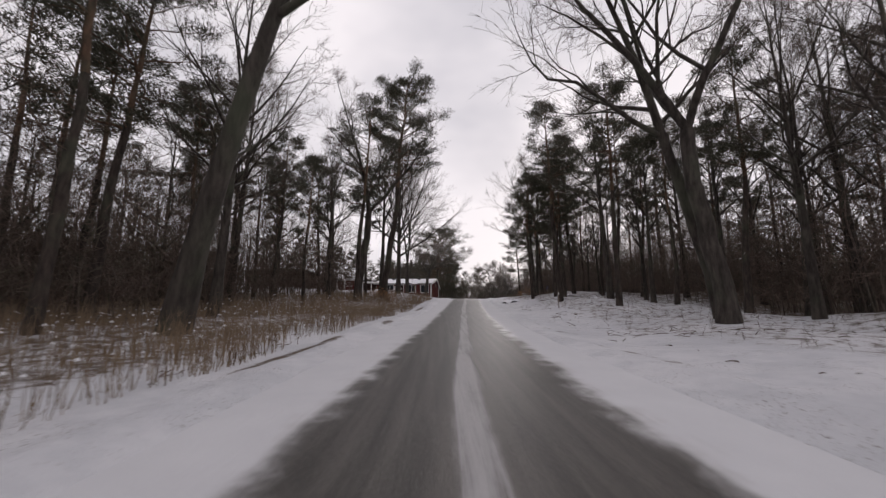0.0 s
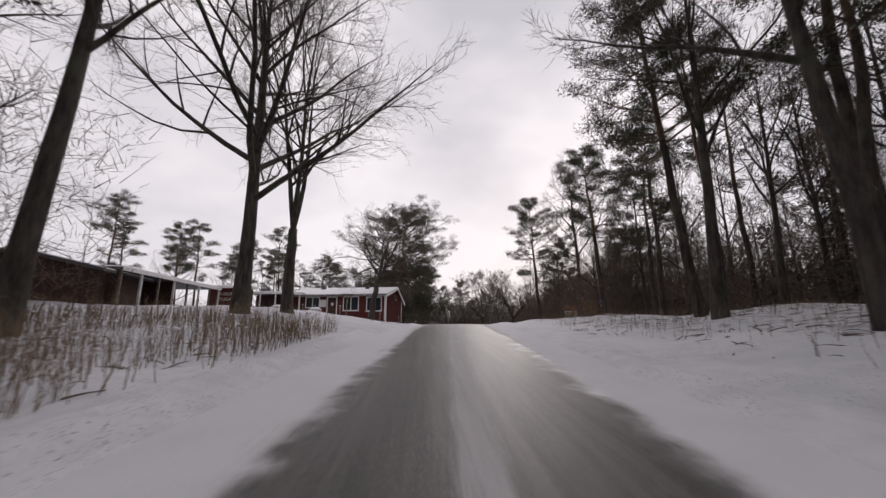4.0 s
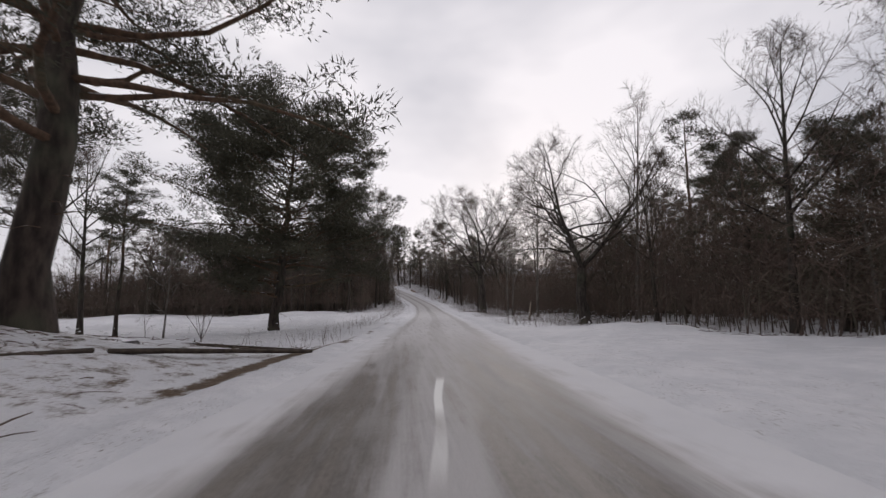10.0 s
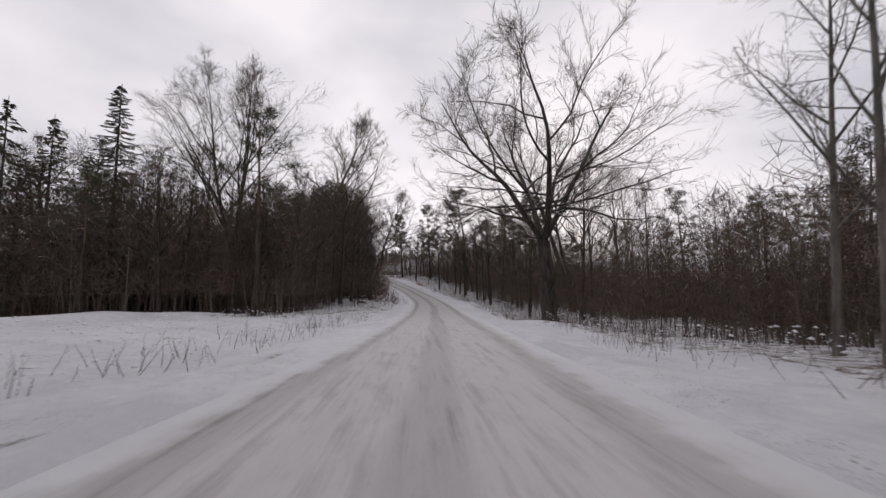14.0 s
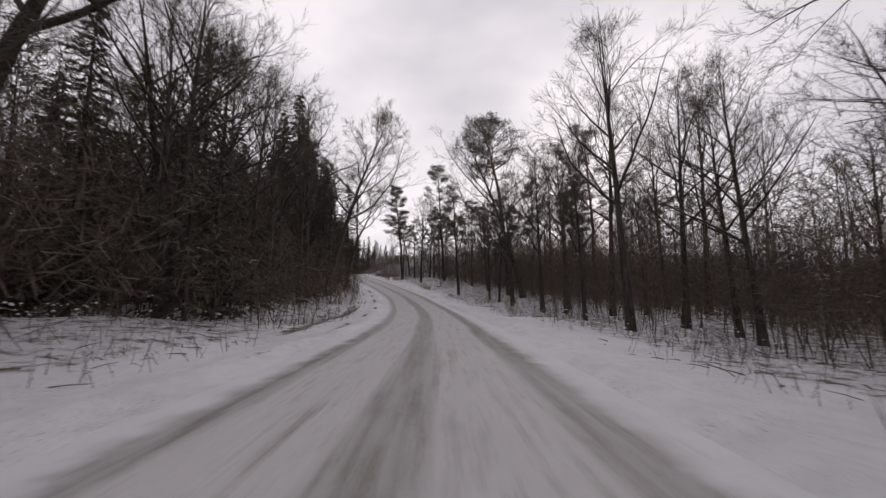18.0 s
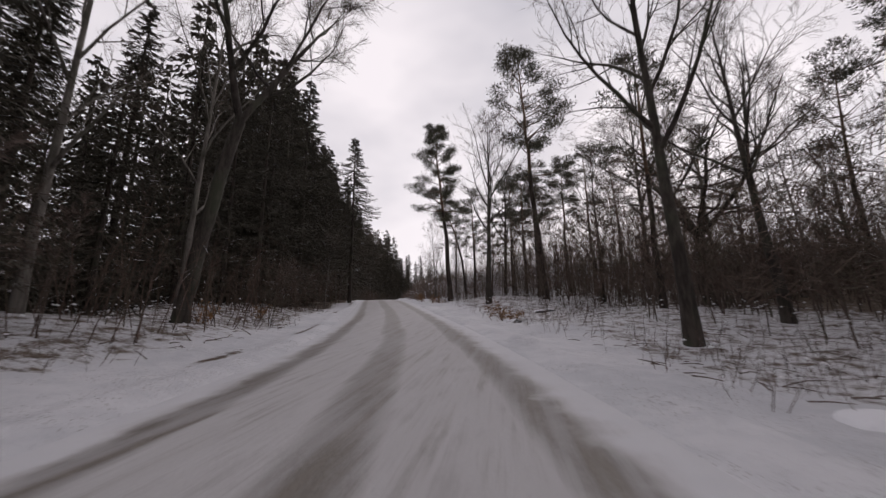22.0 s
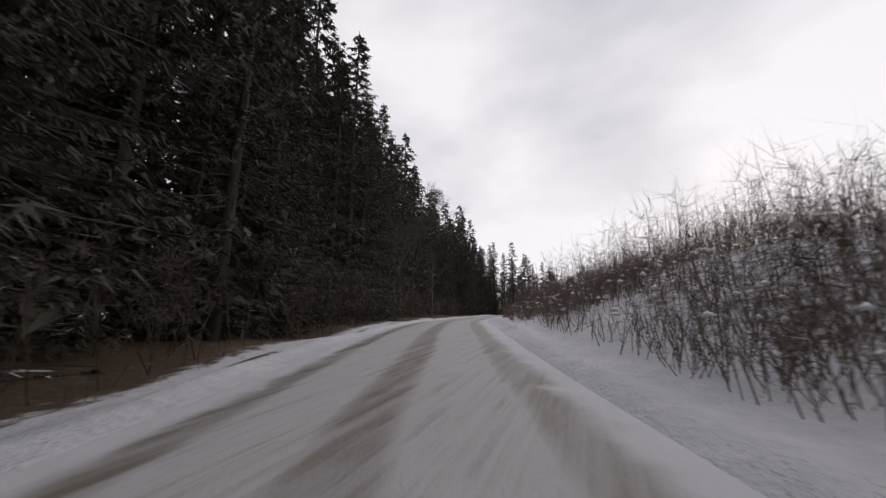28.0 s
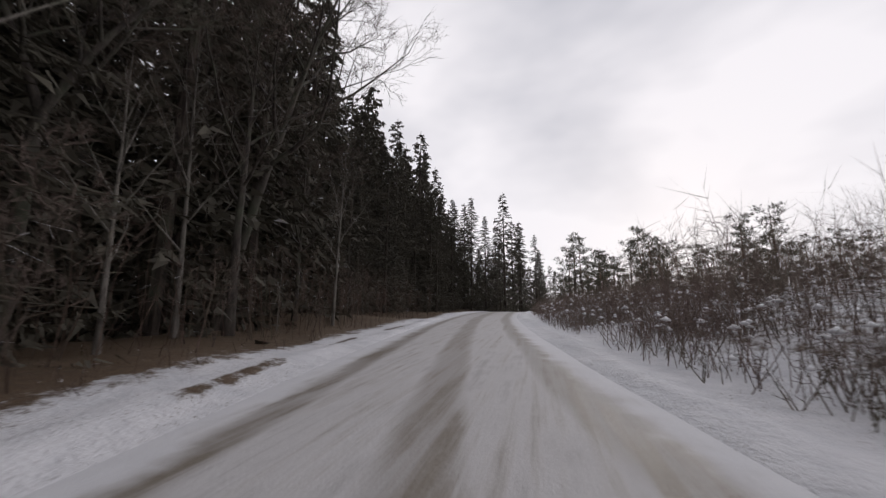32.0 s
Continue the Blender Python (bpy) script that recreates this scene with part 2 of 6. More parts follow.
M_SNOW = snow_material()
M_ROAD = road_material()
M_OAK = bark_material("grey_brown_bark", (0.024, 0.02, 0.017), (0.08, 0.067, 0.058), 0.26)
M_TWIG = bark_material("twig_bark", (0.06, 0.044, 0.037), (0.145, 0.11, 0.092), 0.04, 12)
M_TANGLE = bark_material("tangle_bark", (0.085, 0.06, 0.049), (0.18, 0.13, 0.107), -0.3, 12)
M_SHOOT = bark_material("shoot_bark", (0.10, 0.072, 0.06), (0.23, 0.17, 0.145), 0.2, 12)
M_BIRCH = bark_material("pale_bark", (0.07, 0.06, 0.052), (0.2, 0.18, 0.16), 0.3)
M_PINE_LOW = bark_material("pine_bark", (0.024, 0.019, 0.017), (0.078, 0.06, 0.05), 0.1)
M_PINE_TOP = bark_material("pine_upper_bark", (0.06, 0.04, 0.028), (0.15, 0.092, 0.06), 0.2)
M_PINE = needle_material("pine_needles", (0.042, 0.042, 0.028), (0.085, 0.081, 0.056), 0.2)
M_SPRUCE = needle_material("spruce_needles", (0.046, 0.041, 0.033), (0.08, 0.071, 0.053), 0.16)
M_BROWNTWIG = bark_material("reddish_twigs", (0.06, 0.042, 0.035), (0.16, 0.11, 0.088), 0.3, 12)
M_REED = plain_material("dry_stalks", (0.11, 0.075, 0.05), (0.27, 0.20, 0.13), 0.85, 3.0)
M_LEAF = plain_material("brown_leaves", (0.16, 0.085, 0.04), (0.36, 0.2, 0.1), 0.8, 3.0)
M_SNOWCAP = plain_material("snow_cap", (0.76, 0.765, 0.79), (0.84, 0.835, 0.85), 0.7, 5.0)
M_RED = painted_boards("red_paint", (0.075, 0.018, 0.015), (0.135, 0.031, 0.026))
# real dark paint, and the shade put into the sign shed's side walls
M_DARKRED = painted_boards("dark_brown_paint_and_shade", (0.035, 0.018, 0.015), (0.07, 0.035, 0.028))
M_WHITE = painted_boards("white_paint", (0.62, 0.60, 0.58), (0.78, 0.76, 0.74))
M_GREY = plain_material("grey_concrete", (0.18, 0.18, 0.17), (0.33, 0.32, 0.31))
M_OLDWOOD = plain_material("dark_timber", (0.035, 0.028, 0.022), (0.09, 0.07, 0.055), 0.85)
M_WOOD = plain_material("weathered_wood", (0.10, 0.08, 0.06), (0.26, 0.21, 0.17), 0.85)
M_BOX = plain_material("grey_green_metal", (0.17, 0.20, 0.18), (0.25, 0.28, 0.26), 0.5)
M_METAL = plain_material("dark_sheet_metal", (0.05, 0.05, 0.055), (0.10, 0.10, 0.105), 0.5)
M_DARK = plain_material("dark_interior", (0.02, 0.018, 0.017), (0.045, 0.04, 0.038), 0.9)
kg = Mat("window_glass", 0.08)
M_GLASS = kg.color((0.03, 0.035, 0.04))
kg.b.inputs["Specular IOR Level"].default_value = 0.6

# ------------------------------------------------------------------ lie of the land
# y, x of the road's middle, height of the road
ROAD = [(-80, -1.0, -1.9), (-40, -0.4, -1.6), (0, 0.2, -1.15), (10, 0.52, -1.04), (20, 1.05, -0.76), (30, 1.69, -0.32), (40, 2.41, 0.31),
        (50, 3.22, 0.76), (60, 4.22, 0.9), (70, 5.44, 0.63), (80, 6.67, -0.04), (90, 7.72, -0.85), (100, 8.56, -1.59),
        (110, 9.42, -2.25), (120, 10.17, -2.87), (130, 10.78, -3.46), (140, 11.22, -3.97), (150, 11.56, -4.29),
        (160, 11.65, -4.47), (170, 11.25, -4.52), (180, 10.15, -4.28), (190, 8.32, -3.66), (200, 5.44, -2.74),
        (210, 1.98, -1.67), (220, -1.7, -0.55), (230, -5.35, 0.32), (240, -8.79, 1.15), (250, -11.7, 1.74),
        (260, -13.9, 2.2), (270, -15.5, 2.75), (280, -16.6, 3.3), (300, -17.2, 4.3), (320, -16.4, 4.8), (360, -12, 4.6), (440, 0, 4.0)]
R_Y, R_X, R_Z = (np.array(c, float) for c in zip(*ROAD))


def glide(y, ys, vs):
    """Catmull-Rom through the rows."""
    y = np.clip(np.asarray(y, float), ys[0], ys[-1])
    i = np.clip(np.searchsorted(ys, y) - 1, 0, len(ys) - 2)
    s = np.gradient(vs, ys)
    h = ys[i + 1] - ys[i]
    t = (y - ys[i]) / h
    return ((2 * t**3 - 3 * t**2 + 1) * vs[i] + (t**3 - 2 * t**2 + t) * h * s[i] + (3 * t**2 - 2 * t**3) * vs[i + 1] + (t**3 - t**2) * h * s[i + 1])


def road_x(y):
    return glide(y, R_Y, R_X)


def road_z(y):
    return glide(y, R_Y, R_Z)


# how high the ground stands 10 m beside the road, left and right
SIDE_Y = np.array([-80, 0, 20, 35, 48, 60, 75, 88, 99, 110, 130, 145, 165, 195, 215, 225, 236, 250, 262, 300, 440], float)
SIDE_L = np.array([0.3, 0.3, 0.3, 0.6, 0.65, 0.6, 0.95, 1.0, -0.25, -0.1, 0.2, 0.35, 0.7, 1.0, 0.4, 0.3, 0.3, 0.3, 0.3, 0.3, 0.3])
SIDE_R = np.array([0.5, 0.4, 0.4, 1.0, 0.7, 0.3, 0.3, 0.2, 0.1, 0.0, -0.5, -0.75, -0.4, -0.1, 0.35, 0.0, 2.2, 2.2, 1.2, 0.8, 0.5])
HALF = 2.75


def hills(x, y):
    """Uneven ground, from a few sines of unlike length and heading."""
    r = 0.0
    for k, (a, b, c, amp) in enumerate(((0.31, 0.17, 0.3, 0.12), (-0.22, 0.37, 1.1, 0.12), (0.71, -0.53, 2.0, 0.06), (0.9, 1.1, 0.7, 0.035), (1.9, -1.4, 4.0, 0.02), (2.7, 2.2, 0.4, 0.012))):
        r = r + amp * np.sin(a * x + b * y + c)
    return r


def ground_z(x, y):
    x, y = np.asarray(x, float), np.asarray(y, float)
    u = x - road_x(y)
    a = np.abs(u)
    side = np.where(u < 0, np.interp(y, SIDE_Y, SIDE_L), np.interp(y, SIDE_Y, SIDE_R))
    t = np.clip((a - HALF) / 8.0, 0, 1)
    rise = side * t * t * (3 - 2 * t)
    rise = rise + np.where(u > 0, np.interp(y, (224, 236, 250, 266, 300), (0, 0.16, 0.16, 0.08, 0.0)), 0.0) * np.clip(a - 9, 0, 14)
    rise = rise + np.where(u < 0, np.interp(y, (40, 52, 82, 92), (0, 0.07, 0.07, 0.0)), 0.0) * np.clip(a - 9, 0, 10)
    ragged = 0.5 + 0.5 * np.sin(1.3 * y + 2 * np.sin(0.37 * y)) * np.sin(0.61 * y + u)
    berm = (0.05 + 0.09 * ragged) * np.exp(-(((a - HALF - 0.5 - 0.25 * np.sin(0.23 * y + 1.7 * np.sign(u))) / 0.35) ** 2))
    clods = 0.035 * np.clip(np.sin(5.1 * y + 3.3 * u) * np.sin(3.7 * y - 6.1 * u), 0, 1) * np.exp(-(((a - HALF - 0.7) / 0.7) ** 2))
    rough = np.clip((a - HALF) / 3.0, 0, 1)
    far = np.clip((a - 60) / 300, 0, 1) * 3.0
    return road_z(y) + rise + berm + clods + rough * hills(x, y) * (1 + 0.4 * np.clip(a - 8, 0, 6) / 6) - 0.10 * np.clip((HALF - 0.1 - a) / 0.3, 0, 1) + far


def mesh_of(name, verts, faces, material=None, smooth=False):
    me = bpy.data.meshes.new(name)
    me.from_pydata(verts, [], faces)
    if material:
        for m in material if isinstance(material, (list, tuple)) else (material,):
            me.materials.append(m)
    if smooth:
        me.polygons.foreach_set("use_smooth", np.ones(len(me.polygons), bool))
    me.update()
    return me


def grid_faces(nr, nc):
    i = np.arange(nr * nc).reshape(nr, nc)
    q = np.stack([i[:-1, :-1], i[:-1, 1:], i[1:, 1:], i[1:, :-1]], -1)
    return q.reshape(-1, 4).tolist()


# one sheet of ground, sheared along the road and fine beside it
near_u = np.concatenate([np.arange(0, 2.4, 0.6), np.arange(2.4, 4.6, 0.15), np.arange(4.6, 7.0, 0.3), np.arange(7.0, 16, 0.5), np.arange(16, 40, 1.5), [42, 50, 60, 75, 100, 150, 250, 450, 900, 1800]])
us = np.concatenate([-near_u[:0:-1], near_u])
ys = np.concatenate([[-1500, -600, -250, -150, -100, -70, -50, -35], np.arange(-25, -4, 1.0), np.arange(-4, 280, 0.7), np.arange(280, 340, 1.5), [345, 355, 370, 390, 420, 460, 520, 650, 900, 1400, 2200]])
GU, GY = np.meshgrid(us, ys)
GX = GU + road_x(GY)
GZ = ground_z(GX, GY)
me = mesh_of("ground", np.stack([GX, GY, GZ], -1).reshape(-1, 3).tolist(), grid_faces(len(ys), len(us)), M_SNOW, True)
# leaf litter and bare soil that show through the snow
LIT_Y = np.array([-80, 30, 42, 50, 80, 92, 98, 110, 132, 140, 165, 185, 206, 228, 440], float)
LIT_L = np.array([0.40, 0.42, 0.34, 0.08, 0.10, 0.16, 0.12, 0.12, 0.16, 0.36, 0.38, 0.40, 0.44, 0.58, 0.66])
LIT_R = np.array([0.36, 0.36, 0.36, 0.36, 0.16, 0.16, 0.34, 0.40, 0.38, 0.38, 0.37, 0.37, 0.38, 0.38, 0.42])
EDGE_Y = np.array([-80, 35, 50, 58, 62, 84, 98, 110, 130, 160, 200, 440], float)
EDGE_L = np.array([5.2, 5.0, 8, 12, 14, 5.6, 4.6, 4.4, 5.6, 4.6, 4.4, 3.6])
EDGE_R = np.array([6.5, 6.0, 5.5, 5.0, 9.0, 10.5, 9.0, 6.2, 5.2, 5.6, 5.0, 5.5])
edge = np.where(GU < 0, np.interp(GY, EDGE_Y, EDGE_L), np.interp(GY, EDGE_Y, EDGE_R))
lit = np.where(GU < 0, np.interp(GY, LIT_Y, LIT_L), np.interp(GY, LIT_Y, LIT_R)) * np.clip((np.abs(GU) - edge + 0.9) / 1.8, 0, 1)
deep = np.clip((np.abs(GU) - 14) / 10, 0, 1) * np.clip((78 - np.abs(GU)) / 30, 0, 1) * np.where(GU < 0, np.interp(GY, (38, 46, 132, 142), (1, 0, 0, 1)), np.interp(GY, (205, 225), (1, 0)))
lit = lit * np.clip((120 - np.abs(GU)) / 50, 0.6, 1) + 0.2 * deep
# ploughed-up dirt along the verges
dirt = np.exp(-(((np.abs(GU) - HALF - 0.75 - 0.2 * np.sin(0.31 * GY)) / 0.28) ** 2)) * np.clip(np.sin(0.9 * GY + 1.3 * np.sin(0.33 * GY)) + 0.45, 0, 1)
dirt = dirt * np.where(GU < 0, np.interp(GY, (-20, 30, 40, 84, 92, 112, 140, 165, 300), (0.56, 0.52, 0, 0.0, 0.45, 0.45, 0.2, 0.5, 0.55)), np.interp(GY, (-20, 20, 40, 300), (0.42, 0.4, 0.15, 0.12)))
lit = np.maximum(lit, dirt)
# bare earth banks: beside the yard, under the wood's edge, and a heap of swept leaves
lit = np.maximum(lit, 0.6 * np.exp(-(((GU + 3.75) / 0.32) ** 2)) * np.clip((GY - 83.5) / 2, 0, 1) * np.clip((98.5 - GY) / 3, 0, 1))
lit = np.maximum(lit, 0.36 * np.clip((-GU - 3.6) / 0.5, 0, 1) * np.clip((13 + GU) / 3, 0, 1) * np.clip((GY - 82) / 2, 0, 1) * np.clip((93 - GY) / 2, 0, 1))
lit = np.maximum(lit, 0.55 * np.exp(-(((GU + 5.0 + 0.3 * np.sin(0.5 * GY)) / 0.4) ** 2)) * np.clip((GY - 156) / 4, 0, 1) * np.clip((182 - GY) / 6, 0, 1))
lit = np.maximum(lit, 0.52 * np.exp(-(((GU - 3.7 + 0.5 * (GY - 14.2)) / 0.4) ** 2) - ((GY - 14.2) / 1.6) ** 2))
att = me.attributes.new("litter", "FLOAT", "POINT")
att.data.foreach_set("value", lit.reshape(-1).astype(np.float32))
ground = tagged(new("ground", me), "snow-covered forest floor with leaf litter showing through", "ground", kind="structure")

# the road: slightly crowned
rys = np.concatenate([np.arange(-80, -10, 4.0), np.arange(-10, 300, 0.5), np.arange(300, 440, 4.0)])
rus = np.linspace(-HALF - 0.15, HALF + 0.15, 25)
RU, RY = np.meshgrid(rus, rys)
RZ = road_z(RY) + 0.05 * (1 - (RU / HALF) ** 2) - 0.02 * (np.abs(RU) > HALF)
RXX = RU + road_x(RY)
me = mesh_of("road", np.stack([RXX, RY, RZ], -1).reshape(-1, 3).tolist(), grid_faces(len(rys), len(rus)), M_ROAD, True)
uvl = me.uv_layers.new(name="UVMap")
idx = np.empty(len(me.loops), np.int32)
me.loops.foreach_get("vertex_index", idx)
uvs = np.stack([RU.reshape(-1)[idx], RY.reshape(-1)[idx]], -1)
uvl.data.foreach_set("uv", uvs.reshape(-1).astype(np.float32))
road = tagged(new("road", me), "narrow asphalt road with wheel tracks in packed snow", "road", kind="structure")

# ------------------------------------------------------------------ building blocks


def part(name, me, parent=None, label="", at=None):
    ob = new(name, me)
    if parent:
        ob.parent = parent
    if at is not None:
        ob.matrix_basis = at
    if label:
        ob["label"] = label
    return ob


class Soup:
    """Collects tubes and blades, then becomes one mesh."""

    def __init__(self):
        self.v, self.f, self.k = [], [], 0

    def tube(self, pts, radii, sides):
        pts = np.asarray(pts, float)
        d = np.gradient(pts, axis=0)
        d /= np.linalg.norm(d, axis=1)[:, None] + 1e-9
        ref = np.array([0.0, 0, 1]) if abs(d[0][2]) < 0.8 else np.array([1.0, 0, 0])
        a = np.cross(d, ref)
        a /= np.linalg.norm(a, axis=1)[:, None] + 1e-9
        b = np.cross(d, a)
        an = np.arange(sides) * 2 * np.pi / sides
        ring = pts[:, None] + np.asarray(radii)[:, None, None] * (np.cos(an)[None, :, None] * a[:, None] + np.sin(an)[None, :, None] * b[:, None])
        self.v.append(ring.reshape(-1, 3))
        n = len(pts)
        for r in range(n - 1):
            o = self.k + r * sides
            for s in range(sides):
                t = (s + 1) % sides
                self.f.append((o + s, o + t, o + sides + t, o + sides + s))
        self.k += n * sides

    def tubes(self, pts, radii, sides):
        """Many tubes of equal length in points: (n, m, 3) and (n, m)."""
        n, m = pts.shape[:2]
        d = np.gradient(pts, axis=1)
        d /= np.linalg.norm(d, axis=2)[..., None] + 1e-9
        ref = np.where(np.abs(d[:, :1, 2:]) < 0.8, np.array([0.0, 0, 1]), np.array([1.0, 0, 0]))
        a = np.cross(d, ref)
        a /= np.linalg.norm(a, axis=2)[..., None] + 1e-9
        b = np.cross(d, a)
        an = np.arange(sides) * 2 * np.pi / sides
        ring = pts[:, :, None] + radii[:, :, None, None] * (np.cos(an)[:, None] * a[:, :, None] + np.sin(an)[:, None] * b[:, :, None])
        self.v.append(ring.reshape(-1, 3))
        i = np.arange(n * m * sides).reshape(n, m, sides) + self.k
        j = np.roll(i, -1, axis=2)
        self.f += np.stack([i[:, :-1], j[:, :-1], j[:, 1:], i[:, 1:]], -1).reshape(-1, 4).tolist()
        self.k += n * m * sides

    def blades(self, base, tip, width, rng):
        """Thin triangles from base to tip, (n, 3) each."""
        base, tip = np.asarray(base, float), np.asarray(tip, float)
        d = tip - base
        r = rng.normal(size=d.shape)
        c = np.cross(d, r)
        c /= np.linalg.norm(c, axis=1)[:, None] + 1e-9
        w = np.broadcast_to(np.asarray(width, float), (len(d),))[:, None] * 0.5
        tri = np.stack([base - c * w, base + c * w, tip], 1)
        n = len(d)
        self.v.append(tri.reshape(-1, 3))
        self.f += (np.arange(n * 3).reshape(n, 3) + self.k).tolist()
        self.k += n * 3

    def mesh(self, name, material, smooth=False):
        return mesh_of(name, np.concatenate(self.v).tolist(), self.f, material, smooth)


def unit(v):
    v = np.asarray(v, float)
    return v / (np.linalg.norm(v) + 1e-9)


def grown(p, d, ln, r, segs, crook, up, rng, taper=0.8):
    """Many branches at once: (n, segs + 1, 3) points and their radii."""
    p, d, ln, r = np.array(p, float), np.array(d, float), np.asarray(ln, float), np.asarray(r, float)
    d /= np.linalg.norm(d, axis=1)[:, None] + 1e-9
    pts = [p]
    for i in range(segs):
        d = d + rng.normal(size=d.shape) * crook + np.array([0, 0, up])
        d /= np.linalg.norm(d, axis=1)[:, None] + 1e-9
        p = p + d * (ln / segs)[:, None]
        pts.append(p)
    return np.stack(pts, 1), r[:, None] * (1 - taper * np.linspace(0, 1, segs + 1))[None]


def sprung(pts, rad, ln, k, lo, hi, angle, rng):
    """k side shoots on each branch: where they start, where they head, the branch's radius, length and the share of it passed."""
    n, m = pts.shape[0], pts.shape[1] - 1
    s = (lo + (hi - lo) * (np.arange(k)[None] + rng.random((n, k))) / k)
    f = np.minimum(s * m, m - 1e-3)
    i = f.astype(int)
    t = (f - i)[..., None]
    row = np.arange(n)[:, None]
    a, b = pts[row, i], pts[row, i + 1]
    p = (a + (b - a) * t).reshape(-1, 3)
    axis = (b - a).reshape(-1, 3)
    axis /= np.linalg.norm(axis, axis=1)[:, None] + 1e-9
    side = np.cross(axis, rng.normal(size=axis.shape))
    side /= np.linalg.norm(side, axis=1)[:, None] + 1e-9
    w = rng.uniform(*angle, len(p))[:, None]
    r = (rad[row, i] * (1 - t[..., 0]) + rad[row, i + 1] * t[..., 0]).reshape(-1)
    return p, axis * np.cos(w) + side * np.sin(w), r, np.repeat(ln, k), s.reshape(-1)


def broadleaf(name, seed, height, girth, bark, clear=0.3, limbs=14, wide=0.34, rise=(1.0, 0.4), crook=0.1, up=0.06, n=(7, 6, 6), stems=1, lean=(0.0, 0.0), bow=(0.0, 0.0), droop=0.0, thin=0.013, coarse=0, split=(0.2, 0.45), label="bare winter broadleaf tree with fine twigs"):
    """A leafless tree in five orders: trunk, stems, limbs, boughs and fine twigs that fill a rounded crown."""
    rng = np.random.default_rng(seed)
    trunk, crown, shell = Soup(), Soup(), Soup()
    top = height * (0.94 if stems == 1 else clear + 0.03)
    s = np.linspace(0, 1, 11)
    z = s * top
    wob = np.cumsum(rng.normal(size=(11, 2)), axis=0) * girth * 0.11 * (crook / 0.1)
    line = np.stack([lean[0] * z + bow[0] * z * z / height + wob[:, 0], lean[1] * z + bow[1] * z * z / height + wob[:, 1], z - 0.3 * (s == 0)], 1)
    line[:, :2] -= line[0, :2]
    rad = girth * ((1 - 0.93 * s) if stems == 1 else (1 - 0.3 * s))
    rad[0] *= 1.32
    trunk.tube(line, rad, 10 if not coarse else 6)
    mid = np.array([*(line[-1, :2] * (0.75 if stems == 1 else 1.0)), height * (1 + clear * 0.75) / 2])
    if stems > 1:
        mid[:2] += np.array(lean) * height * 0.3
    axes = np.array([height * wide, height * wide, height * (1 - clear * 0.75) / 2])

    def room(p, d):
        a, b = (p - mid) / axes, d / axes
        qa, qb, qc = (b * b).sum(1), 2 * (a * b).sum(1), (a * a).sum(1) - 1
        disc = np.maximum(qb * qb - 4 * qa * qc, 0)
        return np.maximum((-qb + np.sqrt(disc)) / (2 * qa), 0.0)

    if stems == 1:
        ap, ar, al = line[None], rad[None], np.array([top])
        lo = clear
    else:
        az = np.arange(stems) * 6.283 / stems + rng.uniform(0, 6)
        tilt = rng.uniform(*split, stems)
        d = np.stack([np.cos(az) * np.sin(tilt) + lean[0], np.sin(az) * np.sin(tilt) + lean[1], np.cos(tilt)], 1)
        al = height * (1 - clear) * rng.uniform(0.78, 0.98, stems)
        ap, ar = grown(np.repeat(line[-1:], stems, 0), d, al, np.full(stems, girth * 0.72 / stems**0.4), 10, crook * 0.6, up * 0.5, rng, 0.9)
        lo = 0.1
    groups = []
    for j in range(len(ap)):
        k = max(3, limbs // stems)
        p, d, r, _, q = sprung(ap[j:j + 1], ar[j:j + 1], al[j:j + 1], k, lo, 0.97, (0, 1e-3), rng)
        rel = (q - lo) / (1 - lo)
        w = rise[0] + (rise[1] - rise[0]) * rel + rng.normal(size=k) * 0.12
        a = np.arange(k) * 2.4 + rng.uniform(-0.5, 0.5, k) + j
        flat = np.stack([np.cos(a), np.sin(a), 0 * a], 1)
        d = d * np.cos(w)[:, None] + flat * np.sin(w)[:, None]
        ln = np.maximum(room(p, d / np.linalg.norm(d, axis=1)[:, None]) * rng.uniform(0.72, 1.02, k), 0.6)
        groups.append((p, d, ln, np.minimum(r * 0.62, 0.013 * ln + 0.015)))
    p, d, ln, r = (np.concatenate(g) for g in zip(*groups))
    lp, lr = grown(p, d, ln, r, 7, crook, up, rng, 0.88)
    bp, bd, br, bl, bs = sprung(lp, lr, ln, n[0], 0.16, 0.98, (0.45, 0.95), rng)
    bl = np.maximum(bl * (0.56 - 0.34 * bs) * rng.uniform(0.65, 1.25, len(bl)), 0.35)
    bp, br = grown(bp, bd, bl, np.minimum(br * 0.6, 0.012 * bl + 0.006), 5, crook * 1.3, up * 0.7 - droop, rng, 0.85)
    k = n[0]
    for i in range(len(lp)):
        so = shell if coarse else Soup()
        so.tube(lp[i], lr[i], 4 if coarse else 7)
        so.tubes(bp[i * k:(i + 1) * k], br[i * k:(i + 1) * k], 3 if coarse else 4)
        if not coarse:
            groups.append(so)
    limb_meshes = groups[len(ap):]
    cp, cd, cr, cl, cs = sprung(bp, br, bl, n[1], 0.14, 0.98, (0.4, 0.9), rng)
    cl = np.maximum(cl * (0.62 - 0.34 * cs) * rng.uniform(0.6, 1.3, len(cl)), 0.2)
    cp, cr = grown(cp, cd, cl, np.full(len(cl), 0.0065 + 0.006 * coarse), 2 if coarse else 3, crook * 1.5, up * 0.5 - droop, rng, 0.7)
    if coarse:
        crown.blades(cp[:, 0], cp[:, 2], 0.03, rng)
    else:
        crown.tubes(cp, cr, 3)
